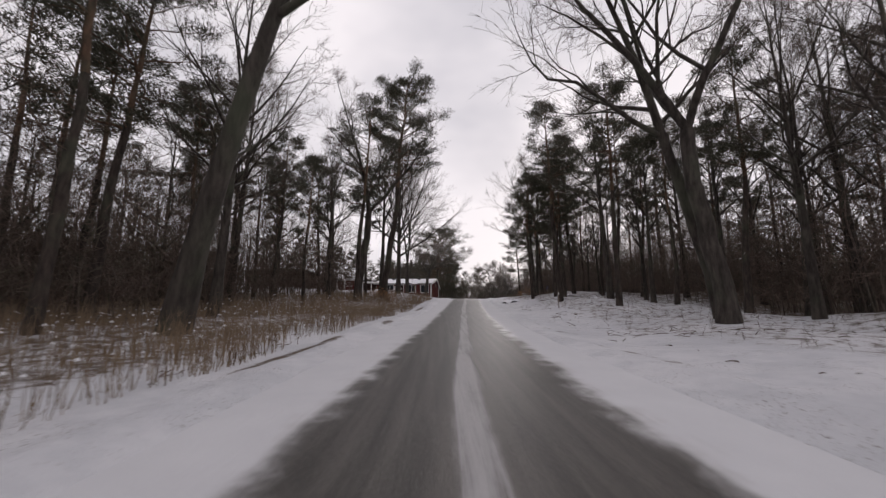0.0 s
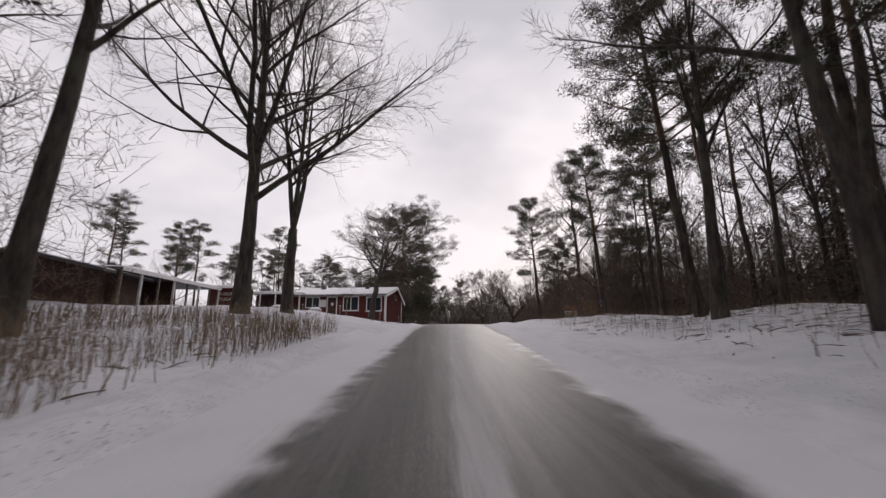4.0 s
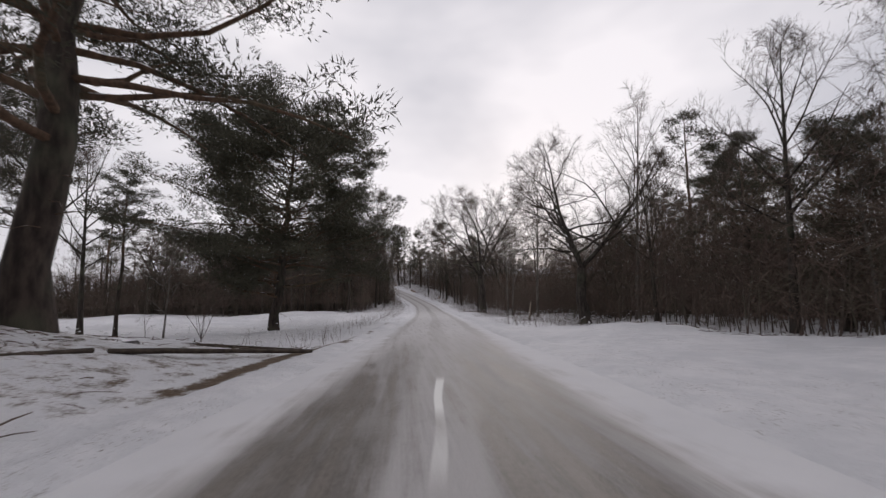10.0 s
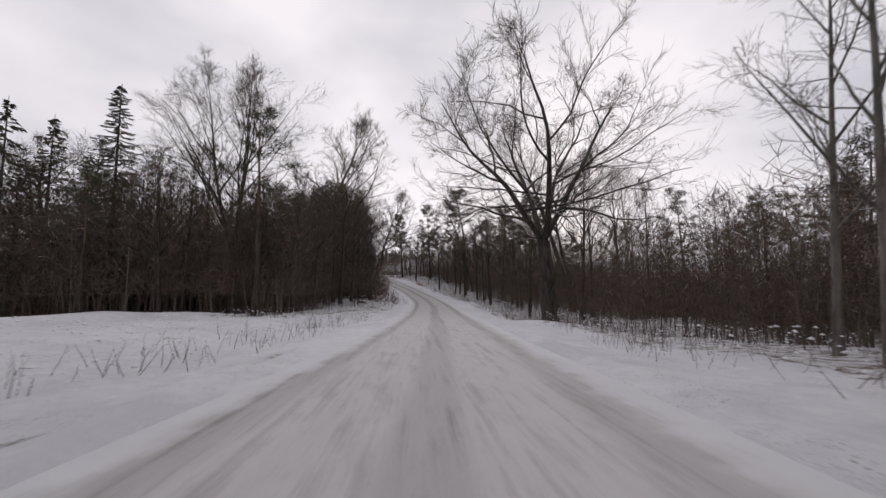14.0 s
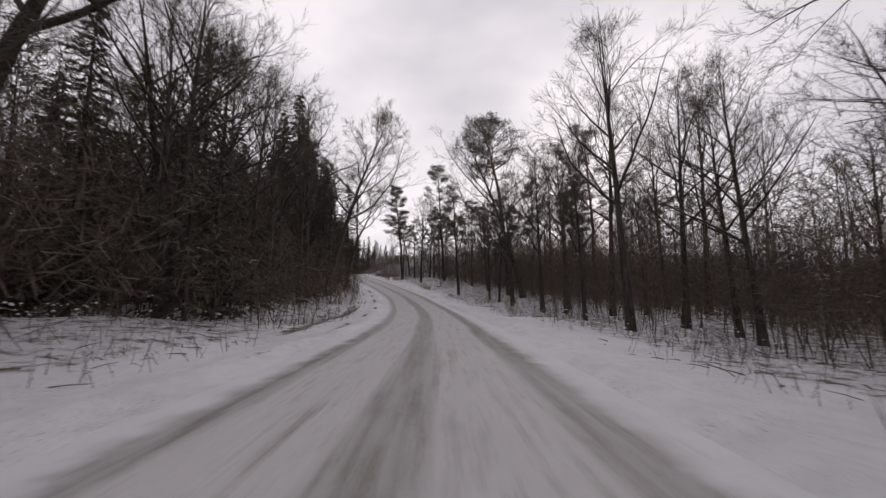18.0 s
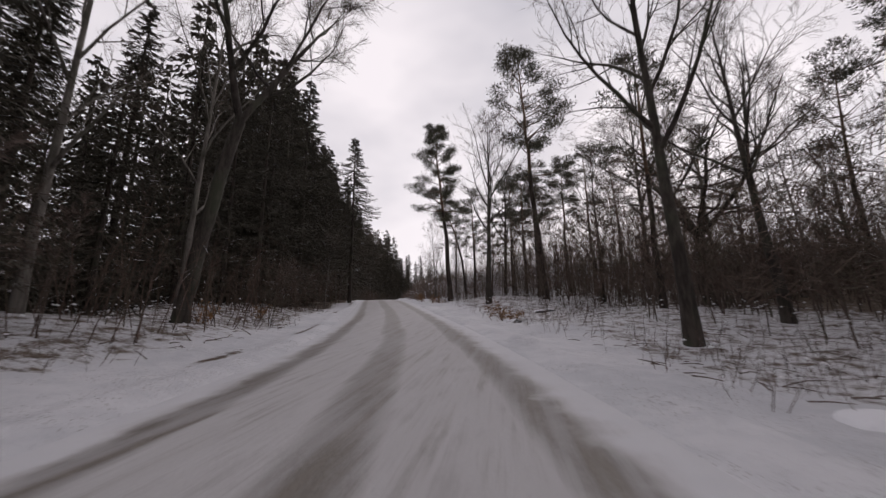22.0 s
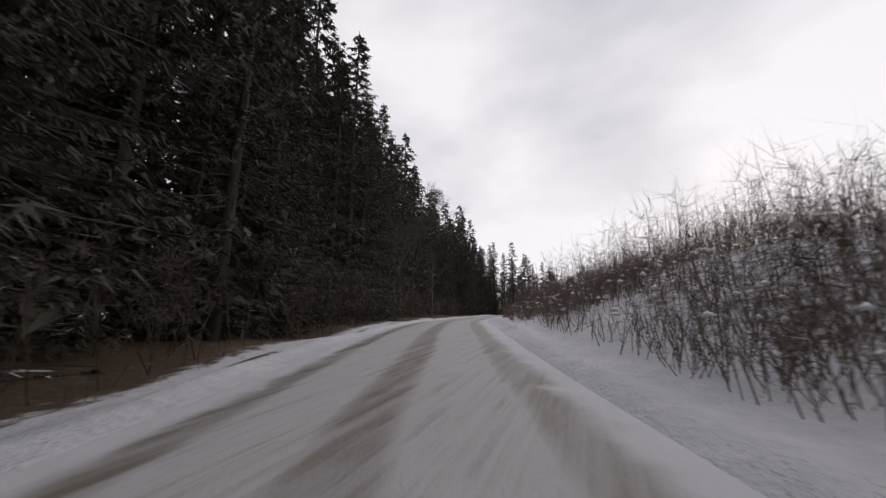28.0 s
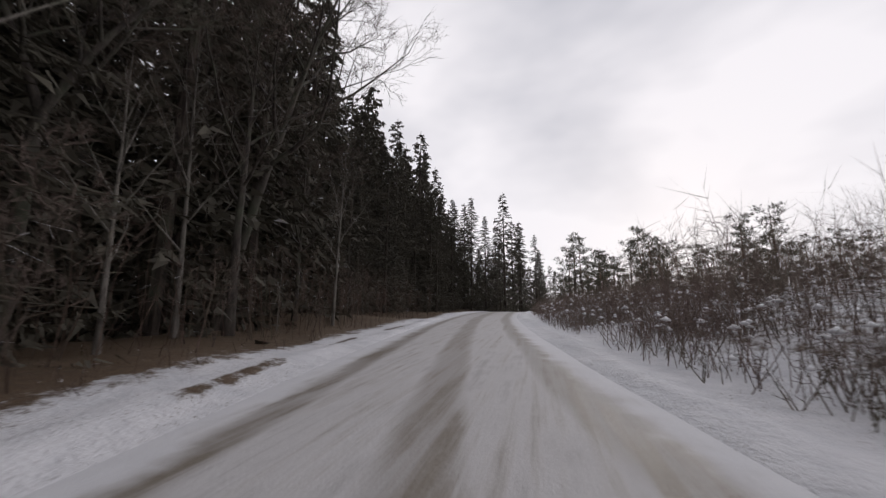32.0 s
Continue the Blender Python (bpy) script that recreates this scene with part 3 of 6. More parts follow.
    for pts, rr, ls, count in ((cp, cr, cl, n[2]), (bp, br, bl, n[2])):
        tp, td, _, tl, ts = sprung(pts, rr, ls, count, 0.2, 1.0, (0.3, 0.75), rng)
        td = td + np.array([0, 0, 0.1 - droop * 2.5])
        e = tp + td * (rng.uniform(0.25, 0.75, len(tp)) * (0.35 + height / 30))[:, None]
        crown.blades(tp, e, thin * (1 + 1.6 * coarse), rng)
        if not coarse:
            m = tp + (e - tp) * 0.5
            crown.blades(m, m + (td + rng.normal(size=td.shape) * 0.5) * 0.22, thin * 0.8, rng)
    root = new(name)
    part("trunk", trunk.mesh("trunk", bark, True), root)
    if stems > 1 and coarse:
        shell.tubes(ap, ar, 4)
    elif stems > 1:
        for j in range(stems):
            so = Soup()
            so.tube(ap[j], ar[j], 5 if coarse else 8)
            part("stem", so.mesh("stem", bark, True), root)
    if coarse:
        tagged(part("branchwork", shell.mesh("branchwork", bark, True), root), kind="stuff")
    for b in limb_meshes:
        part("limb", b.mesh("limb", bark, True), root)
    tagged(part("crown", crown.mesh("crown", M_TWIG), root), kind="stuff")
    return tagged(root, label, "tree")


def pine_tree(name, seed, height, girth, crown_from=0.5, reach=2.6, limbs=26, pads=6, blades=40, lean=(0, 0), bow=(0, 0), blade=(0.16, 0.03), size=0.5, tilt=0.75, stubs=5, coarse=0, label="Scots pine with dark green needles and a bare lower trunk"):
    """A pine whose boughs carry flattened pads of short needles."""
    rng = np.random.default_rng(seed)
    trunk, upper, boughs, needles = Soup(), Soup(), Soup(), Soup()
    s = np.linspace(0, 1, 13)
    z = s * height
    wob = np.cumsum(rng.normal(size=(13, 2)), axis=0) * girth * 0.3
    line = np.stack([lean[0] * z + bow[0] * z * z / height + wob[:, 0], lean[1] * z + bow[1] * z * z / height + wob[:, 1], z - 0.3 * (s == 0)], 1)
    line[:, :2] -= line[0, :2]
    rad = girth * (1 - 0.88 * s**1.3)
    rad[0] *= 1.35
    trunk.tube(line[:7], rad[:7], 10 - 4 * coarse)
    upper.tube(line[6:], rad[6:], 8 - 3 * coarse)
    k = limbs
    q = np.clip(crown_from + (1 - crown_from) * ((np.arange(k) + rng.random(k)) / k) ** 0.9, 0, 0.985)
    q[: k // 6] = crown_from + (1 - crown_from) * 0.3 * rng.random(k // 6)
    f = q * 12
    i = f.astype(int)
    p = line[i] + (line[i + 1] - line[i]) * (f - i)[:, None]
    rel = (q - crown_from) / (1 - crown_from)
    ln = reach * (0.3 + 0.8 * np.sin(np.pi * np.clip(0.22 + 0.74 * rel, 0, 1)) ** 0.8) * rng.uniform(0.5, 1.15, k)
    a = np.arange(k) * 2.4 + rng.uniform(-0.7, 0.7, k)
    d = np.stack([np.cos(a), np.sin(a), 0.05 + tilt * rel + rng.uniform(-0.25, 0.2, k)], 1)
    r = np.minimum(girth * 0.3 * (1 - 0.6 * rel), 0.02 * ln + 0.012)
    lp, lr = grown(p, d, ln, r, 5, 0.16, 0.05, rng, 0.8)
    boughs.tubes(lp, lr, 5 - 2 * coarse)
    bp, bd, br, bl, bs = sprung(lp, lr, ln, pads, 0.3, 1.0, (0.3, 1.0), rng)
    bd[:, 2] = bd[:, 2] * 0.5 + 0.15
    bl = np.maximum(bl * (0.42 - 0.26 * bs) * rng.uniform(0.6, 1.3, len(bl)), 0.25)
    bp, br = grown(bp, bd, bl, np.minimum(br * 0.5, 0.014), 3, 0.15, 0.08, rng, 0.6)
    boughs.tubes(bp, br, 3)
    heart = np.concatenate([bp[:, -1], bp[:, 2], lp[:, -1]])
    m = len(heart)
    big = size * rng.uniform(0.6, 1.25, m)
    o = rng.normal(size=(m, blades, 3))
    o /= np.linalg.norm(o, axis=2)[..., None] + 1e-9
    o *= rng.random((m, blades, 1)) ** 0.4
    flat = np.array([1.0, 1.0, 0.42])
    base = heart[:, None] + o * flat * big[:, None, None]
    way = o * np.array([1, 1, 0.8]) + rng.normal(size=o.shape) * 0.45 + np.array([0, 0, 0.45])
    way /= np.linalg.norm(way, axis=2)[..., None]
    tip = base + way * rng.uniform(0.6, 1.3, (m, blades, 1)) * blade[0]
    needles.blades(base.reshape(-1, 3), tip.reshape(-1, 3), rng.uniform(0.7, 1.3, m * blades) * blade[1], rng)
    if stubs:
        h = rng.uniform(0.35, 1.0, stubs) * crown_from * 12
        i = h.astype(int)
        p = line[i] + (line[i + 1] - line[i]) * (h - i)[:, None]
        a = rng.uniform(0, 6.28, stubs)
        sp, sr = grown(p, np.stack([np.cos(a), np.sin(a), 0 * a - 0.1], 1), rng.uniform(0.4, 1.6, stubs), np.full(stubs, 0.018), 3, 0.2, -0.02, rng)
        boughs.tubes(sp, sr, 3)
    root = new(name)
    part("trunk", trunk.mesh("trunk", M_PINE_LOW, True), root, "grey-brown scaly bark")
    part("upper_trunk", upper.mesh("upper_trunk", M_PINE_TOP, True), root, "orange-brown flaking bark")
    tagged(part("branchwork", boughs.mesh("branchwork", M_PINE_TOP, True), root), kind="stuff")
    tagged(part("crown", needles.mesh("crown", M_PINE), root, "dark green needles dusted with snow"), kind="stuff")
    return tagged(root, label, "tree")


def spruce_tree(name, seed, height, reach, clear=0.04, step=0.42, arms=8, sprays=22, blade=(0.26, 0.05), label="dark Norway spruce with drooping branches"):
    """A spruce: whorls of sagging boughs hung with short sprays of needles."""
    rng = np.random.default_rng(seed)
    trunk, boughs = Soup(), Soup()
    trunk.tube([(0, 0, -0.3), (0.03, 0, height * 0.4), (0, 0.04, height)], [height * 0.012, height * 0.008, 0.015], 7)
    z = np.arange(height * clear, height * 0.985, step)
    n = len(z) * arms
    z = np.repeat(z, arms) + rng.normal(size=n) * step * 0.3
    z = np.minimum(z, height * 0.99)
    rel = z / height
    ln = (reach * (1 - rel) ** 0.75 + 0.15) * rng.uniform(0.55, 1.15, n) * (1 + 0.18 * np.sin(z * 1.7 + seed))
    a = rng.uniform(0, 6.28, n)
    out = np.stack([np.cos(a), np.sin(a), 0 * a], 1)
    sag = 0.2 + 0.38 * (1 - rel) + rng.uniform(-0.12, 0.12, n)
    t = np.linspace(0, 1, 6)
    sp = np.stack([0 * z, 0 * z, z], 1)[:, None] + out[:, None] * (t[None, :, None] * ln[:, None, None])
    sp[..., 2] += (-sag[:, None] * t + 0.55 * sag[:, None] * t**3) * ln[:, None]
    boughs.blades(sp[:, 0], sp[:, 3], 0.05, rng)
    boughs.blades(sp[:, 2], sp[:, 5], 0.06, rng)
    s = rng.uniform(0.12, 1.0, (n, sprays)) ** 0.75 * 4.999
    i = s.astype(int)
    row = np.arange(n)[:, None]
    b = sp[row, i] + (sp[row, i + 1] - sp[row, i]) * (s - i)[..., None]
    side = np.cross(out, (0, 0, 1))[:, None] * np.where(rng.random((n, sprays)) < 0.5, -1, 1)[..., None]
    way = out[:, None] * rng.uniform(0.2, 0.9, (n, sprays, 1)) + side * rng.uniform(0.1, 1.0, (n, sprays, 1)) - np.array([0, 0, 1.0]) * rng.uniform(0.0, 1.1, (n, sprays, 1))
    way /= np.linalg.norm(way, axis=2)[..., None]
    e = b + way * rng.uniform(0.5, 1.4, (n, sprays, 1)) * blade[0] * (0.55 + 0.45 * (ln / reach))[:, None, None]
    boughs.blades(b.reshape(-1, 3), e.reshape(-1, 3), rng.uniform(0.6, 1.4, n * sprays) * blade[1], rng)
    root = new(name)
    part("trunk", trunk.mesh("trunk", M_PINE_LOW, True), root)
    tagged(part("crown", boughs.mesh("crown", M_SPRUCE), root, "dark green drooping needle branches"), kind="stuff")
    return tagged(root, label, "tree")


def at_ground(x, y, turn=0.0, size=1.0, sink=0.0):
    return Matrix.Translation((x, y, float(ground_z(x, y)) - sink)) @ Matrix.Rotation(turn, 4, "Z") @ Matrix.Scale(size, 4)


# ------------------------------------------------------------------ the red cottage with its sheds
# local frame: x along the front (to the right), y to the back, from the front right corner
YARD = Matrix.Translation((-2.45, 75.8, 0)) @ Matrix.Rotation(radians(-9.7), 4, "Z")


def box_mesh(name, lo, hi, material, bevel=0.0):
    bm = bmesh.new()
    bmesh.ops.create_cube(bm, size=1.0)
    for v in bm.verts:
        for i in range(3):
            v.co[i] = (lo[i] + hi[i]) / 2 + v.co[i] * (hi[i] - lo[i])
    if bevel:
        bmesh.ops.bevel(bm, geom=bm.edges[:], offset=bevel, segments=2, affect="EDGES")
    me = bpy.data.meshes.new(name)
    bm.to_mesh(me)
    bm.free()
    me.materials.append(material)
    return me


def block(name, lo, hi, material, parent, label="", bevel=0.0):
    return part(name, box_mesh(name, lo, hi, material, bevel), parent, label)


def prism(name, outline, lo, hi, axis, material, parent, label=""):
    """A flat outline pushed from lo to hi along axis (0: x, 1: y, 2: z)."""
    n = len(outline)
    order = {0: (1, 2), 1: (0, 2), 2: (0, 1)}[axis]
    verts = []
    for e in (lo, hi):
        for p in outline:
            c = [0.0, 0.0, 0.0]
            c[axis], c[order[0]], c[order[1]] = e, p[0], p[1]
            verts.append(c)
    faces = [tuple(range(n)), tuple(range(2 * n - 1, n - 1, -1))] + [(i, i + n, (i + 1) % n + n, (i + 1) % n) for i in range(n)]
    me = mesh_of(name, verts, faces, material)
    bm = bmesh.new()
    bm.from_mesh(me)
    bmesh.ops.recalc_face_normals(bm, faces=bm.faces)
    bm.to_mesh(me)
    bm.free()
    return part(name, me, parent, label)


def thing(name, label, category, at, group=""):
    ob = new(name)
    ob.matrix_basis = at
    return tagged(ob, label, category, group)


def window(parent, x0, x1, z0, z1, y):
    """A white two-light window set in a wall that faces -y."""
    w = new("window")
    w.parent = parent
    f = 0.11
    block("frame", (x0, y - 0.05, z1 - f), (x1, y + 0.06, z1), M_WHITE, w)
    block("frame", (x0, y - 0.05, z0), (x1, y + 0.06, z0 + f), M_WHITE, w)
    block("frame", (x0, y - 0.05, z0 + f), (x0 + f, y + 0.06, z1 - f), M_WHITE, w)
    block("frame", (x1 - f, y - 0.05, z0 + f), (x1, y + 0.06, z1 - f), M_WHITE, w)
    m = (x0 + x1) / 2
    block("mullion", (m - 0.045, y - 0.045, z0 + f), (m + 0.045, y + 0.05, z1 - f), M_WHITE, w)
    for a, b in ((x0 + f, m - 0.045), (m + 0.045, x1 - f)):
        block("pane", (a, y, z0 + f), (b, y + 0.012, z1 - f), M_GLASS, w)
        block("curtain", (a + 0.03, y + 0.05, z1 - f - 0.4), (b - 0.03, y + 0.06, z1 - f), M_WHITE, w, "short white curtain")
    block("sill", (x0 - 0.04, y - 0.1, z0 - 0.04), (x1 + 0.04, y + 0.02, z0), M_WHITE, w)
    return w


house = thing("cottage", "red board-clad cottage with white trim and a snowy gable roof", "house", YARD)
BASE, EAVE, RIDGE, RIDGE_Y, DEEP, LONG = 0.55, 4.34, 5.42, 4.7, 8.05, 11.8
block("plinth", (-LONG + 0.05, 0.05, BASE - 0.2), (-0.05, DEEP - 0.05, 1.22), M_GREY, house, "grey concrete plinth")
# openings in the front wall: window, window, door, window
HOLES = [(-2.33, -0.47, 2.42, 4.1), (-5.15, -3.22, 2.48, 4.18), (-7.15, -5.85, 1.45, 4.16), (-9.8, -8.0, 2.85, 4.16)]
edges = [0.0]
for a, b, c, d in HOLES:
    edges += [b, a]
    block("wall", (a, 0, d), (b, 0.18, EAVE), M_RED, house)
    if c > 1.5:
        block("wall", (a, 0, 1.22), (b, 0.18, c), M_RED, house)
edges.append(-LONG)
for b, a in zip(edges[0::2], edges[1::2]):
    block("wall", (a, 0, 1.22), (b, 0.18, EAVE), M_RED, house)
back_z = 3.98
gable = [(0.18, 1.22), (DEEP, 1.22), (DEEP, back_z), (RIDGE_Y, RIDGE - 0.12), (0.18, EAVE)]
prism("gable_wall", gable, -0.18, 0.0, 0, M_RED, house, "red vertical boards")
prism("gable_wall", gable, -LONG, -LONG + 0.18, 0, M_RED, house)
block("wall", (-LONG + 0.18, DEEP - 0.18, 1.22), (-0.18, DEEP, back_z), M_RED, house)
block("floor", (-LONG + 0.2, 0.2, 1.3), (-0.2, DEEP - 0.2, 1.4), M_DARK, house)
# cover battens of the cladding
for i in range(39):
    y = 0.2 + i * 0.205
    top = EAVE + (RIDGE - 0.12 - EAVE) * (y - 0.18) / (RIDGE_Y - 0.18) if y < RIDGE_Y else RIDGE - 0.12 + (back_z - RIDGE + 0.12) * (y - RIDGE_Y) / (DEEP - RIDGE_Y)
    block("batten", (0.0, y, 1.2), (0.03, y + 0.05, top - 0.03), M_RED, house)
for i in range(57):
    x = -0.25 - i * 0.2
    for z0, z1 in ((1.22, EAVE - 0.02),):
        hole = [h for h in HOLES if h[0] - 0.1 < x < h[1] + 0.1]
        spans = [(z0, z1)] if not hole else [(z0, hole[0][2] - 0.1), (hole[0][3] + 0.1, z1)]
        for a, b in spans:
            if b - a > 0.15:
                block("batten", (x, -0.025, a), (x + 0.05, 0.0, b), M_RED, house)
block("corner_board", (-0.16, -0.05, 1.2), (0.06, 0.0, EAVE), M_WHITE, house, "white corner board")
block("corner_board", (0.032, -0.0, 1.2), (0.06, 0.17, EAVE), M_WHITE, house, "white corner board")
block("corner_board", (0.032, DEEP - 0.15, 1.2), (0.06, DEEP + 0.05, back_z - 0.02), M_WHITE, house, "white corner board")
for a, b, c, d in HOLES:
    if c > 1.5:
        window(house, a, b, c, d, 0.02)
door = new("door")
door.parent = house
block("leaf", (-7.03, 0.05, 1.47), (-5.97, 0.1, 4.04), M_DARKRED, door, "dark red panelled door")
block("casing", (-7.15, -0.05, 1.47), (-7.03, 0.1, 4.16), M_WHITE, door)
block("casing", (-5.97, -0.05, 1.47), (-5.85, 0.1, 4.16), M_WHITE, door)
block("casing", (-7.03, -0.05, 4.04), (-5.97, 0.1, 4.16), M_WHITE, door)
block("notice", (-6.6, 0.035, 3.1), (-6.35, 0.05, 3.45), M_WHITE, door, "white paper notice")
block("door_handle", (-6.9, -0.01, 2.6), (-6.8, 0.05, 2.64), M_METAL, door)
block("step", (-7.4, -0.9, 1.3), (-5.6, -0.03, 1.46), M_WOOD, house, "wooden door step")
block("wall_panel", (-8.0, -0.06, 2.95), (-7.22, -0.028, 3.8), M_WHITE, house, "white panel beside the window")
block("house_sign", (-5.55, -0.05, 3.0), (-5.35, -0.028, 3.12), M_WHITE, house)
lamp_arm = block("wall_lamp", (0.04, 3.85, 3.95), (0.16, 4.05, 4.25), M_METAL, house, "dark wall lamp on the gable", 0.03)
# roof slopes with eaves, fascia and lying snow
TH = 0.16


def slope(y0, z0, y1, z1, lift, thick, material, name, label, x0, x1):
    o = [(y0, z0 + lift), (y1, z1 + lift), (y1, z1 + lift + thick), (y0, z0 + lift + thick)]
    return prism(name, o, x0, x1, 0, material, house, label)


def front_z(y):
    return EAVE + (RIDGE - EAVE) * y / RIDGE_Y


def rear_z(y):
    return RIDGE + (back_z - RIDGE) * (y - RIDGE_Y) / (DEEP - RIDGE_Y)


slope(-0.6, front_z(-0.6), RIDGE_Y, RIDGE, 0.0, TH, M_METAL, "roof", "dark roof sheeting", -LONG - 0.5, 0.28)
slope(RIDGE_Y, RIDGE, DEEP + 0.9, rear_z(DEEP + 0.9), 0.0, TH, M_METAL, "roof", "dark roof sheeting", -LONG - 0.5, 0.28)
slope(-0.57, front_z(-0.57), RIDGE_Y, RIDGE, TH + 0.004, 0.09, M_SNOWCAP, "roof_snow", "even layer of snow", -LONG - 0.48, 0.25)
slope(RIDGE_Y, RIDGE, DEEP + 0.86, rear_z(DEEP + 0.86), TH + 0.004, 0.09, M_SNOWCAP, "roof_snow", "even layer of snow", -LONG - 0.48, 0.25)
slope(-0.62, front_z(-0.62), RIDGE_Y, RIDGE, -0.14, 0.32, M_WHITE, "bargeboard", "white bargeboard", 0.282, 0.33)
slope(RIDGE_Y, RIDGE, DEEP + 0.92, rear_z(DEEP + 0.92), -0.14, 0.32, M_WHITE, "bargeboard", "white bargeboard", 0.282, 0.33)
block("fascia", (-LONG - 0.5, -0.66, front_z(-0.6) - 0.05), (0.28, -0.62, front_z(-0.6) + 0.13), M_WHITE, house, "white eaves board")
block("gutter", (-LONG - 0.5, -0.76, front_z(-0.6) + 0.0), (0.26, -0.662, front_z(-0.6) + 0.09), M_METAL, house, "", 0.02)
for x in (-3.6, -9.4):
    block("roof_vent", (x, 3.2, 5.1), (x + 0.5, 3.7, 5.75), M_METAL, house, "dark roof vent", 0.03)

nest = thing("nesting_box", "small grey nesting box with snow on its roof", "nesting box", YARD @ Matrix.Translation((0.0, 4.1, 3.9)))
block("box", (0.03, -0.22, 0.0), (0.24, 0.22, 0.26), M_WOOD, nest, "grey weathered box", 0.008)
prism("roof", [(-0.28, 0.262), (0.28, 0.262), (0.28, 0.3), (-0.22, 0.52), (-0.28, 0.52)], 0.03, 0.3, 0, M_OLDWOOD, nest, "sloping lid")
prism("snow_cap", [(0.27, 0.305), (0.27, 0.34), (-0.2, 0.56), (-0.22, 0.525)], 0.05, 0.28, 0, M_SNOWCAP, nest, "cap of snow")

# sign shed
SB = 1.7
shed = thing("sign_shed", "red flat-roofed shed with white letters on its wall", "shed", YARD @ Matrix.Translation((-1.7, 0.4, 0)))
block("wall", (-16.2, -6.0, SB), (-12.2, -5.85, 4.75), M_RED, shed, "red board wall with letters")
# side and back walls darkened: the porch opening's shade is put into their colour
block("wall", (-12.35, -5.85, SB), (-12.2, -4.4, 4.75), M_DARKRED, shed)
block("wall", (-16.2, -5.85, SB), (-16.05, -4.4, 4.75), M_DARKRED, shed)
block("wall", (-16.05, -4.55, SB), (-12.35, -4.4, 4.75), M_DARKRED, shed)
for i in range(20):
    x = -16.15 + i * 0.2
    block("batten", (x, -6.022, SB), (x + 0.05, -6.0, 4.75), M_RED, shed)
block("roof", (-16.7, -6.5, 4.75), (-11.75, -4.2, 4.95), M_WHITE, shed, "flat roof with a white edge")
block("roof_snow", (-16.65, -6.45, 4.954), (-11.8, -4.25, 5.06), M_SNOWCAP, shed, "even layer of snow", 0.03)
for row, text, z in ((0, "SKOGS-", 4.0), (1, "STUGAN", 3.45)):
    cu = bpy.data.curves.new("letters", "FONT")
    cu.body, cu.size, cu.extrude, cu.space_character = text, 0.46, 0.012, 1.2
    tmp = bpy.data.objects.new("letters", cu)
    scene.collection.objects.link(tmp)
    me = bpy.data.meshes.new_from_object(tmp.evaluated_get(bpy.context.evaluated_depsgraph_get()))
    bpy.data.objects.remove(tmp)
    me.materials.clear()
    me.materials.append(M_WHITE)
    part("lettering", me, shed, "white painted letters", Matrix.Translation((-15.15, -6.04, z)) @ Matrix.Rotation(radians(90), 4, "X"))

# open porch between the shed and the cottage
porch = thing("porch", "open porch with white posts and a snowy flat roof", "porch", YARD)
plan = [(-16.0, -2.9), (-11.8, -2.9), (-9.8, -0.75), (-9.8, 0.0), (-16.0, 0.0)]
prism("roof", plan, 4.42, 4.56, 2, M_METAL, porch, "low porch roof")
prism("roof_snow", [(x * 0.997, y * 0.98) for x, y in plan], 4.564, 4.65, 2, M_SNOWCAP, porch, "layer of snow")
block("fascia", (-12.19, -2.98, 4.32), (-11.8, -2.9, 4.56), M_WHITE, porch)
part("fascia", box_mesh("fascia", (0, -0.04, 4.32), (2.95, 0.04, 4.56), M_WHITE), porch, "", Matrix.Translation((-11.8, -2.93, 0)) @ Matrix.Rotation(math.atan2(2.15, 2.0), 4, "Z"))
block("fascia", (-15.9, -2.98, 4.32), (-12.2, -2.9, 4.56), M_WHITE, porch)
for x, y in ((-11.95, -2.8), (-13.8, -2.8), (-10.1, -0.9)):
    block("post", (x - 0.07, y - 0.07, 1.7), (x + 0.07, y + 0.07, 4.42), M_WHITE, porch, "white porch post", 0.01)
block("back_wall", (-16.0, -0.15, 1.7), (-11.85, -0.03, 4.42), M_DARKRED, porch, "dark brown board wall")
block("deck", (-15.9, -2.9, 1.72), (-9.9, -0.2, 1.86), M_WOOD, porch, "snowy timber deck")
block("chimney", (-14.6, -1.6, 4.66), (-14.0, -1.1, 5.1), M_METAL, porch, "dark metal chimney", 0.02)

# wing with open bays, running from the sign shed towards the road
wing = thing("open_shed", "long open-fronted shed with dark bays and a snowy roof", "shed", YARD)
ax, ay, bx, by = -16.25, -6.6, -12.2, -21.0
dirn = Vector((bx - ax, by - ay, 0))
wl_len = dirn.length
WM = Matrix.Translation((ax, ay, 0)) @ Matrix.Rotation(math.atan2(dirn.y, dirn.x), 4, "Z")


def wing_block(name, lo, hi, material, label="", bevel=0.0):
    return part(name, box_mesh(name, lo, hi, material, bevel), wing, label, WM)


wing_block("roof", (0, -4.5, 4.5), (wl_len, 0.45, 4.66), M_METAL)
wing_block("roof_snow", (0.05, -4.45, 4.664), (wl_len - 0.05, 0.4, 4.76), M_SNOWCAP, "layer of snow", 0.03)
wing_block("fascia", (0, 0.452, 4.42), (wl_len, 0.5, 4.68), M_WHITE, "white roof edge")
wing_block("back_wall", (0, -4.4, 1.5), (wl_len, -4.25, 4.5), M_DARKRED, "dark brown board wall")
wing_block("end_wall", (wl_len - 0.15, -4.25, 1.5), (wl_len, 0.2, 4.5), M_DARKRED)
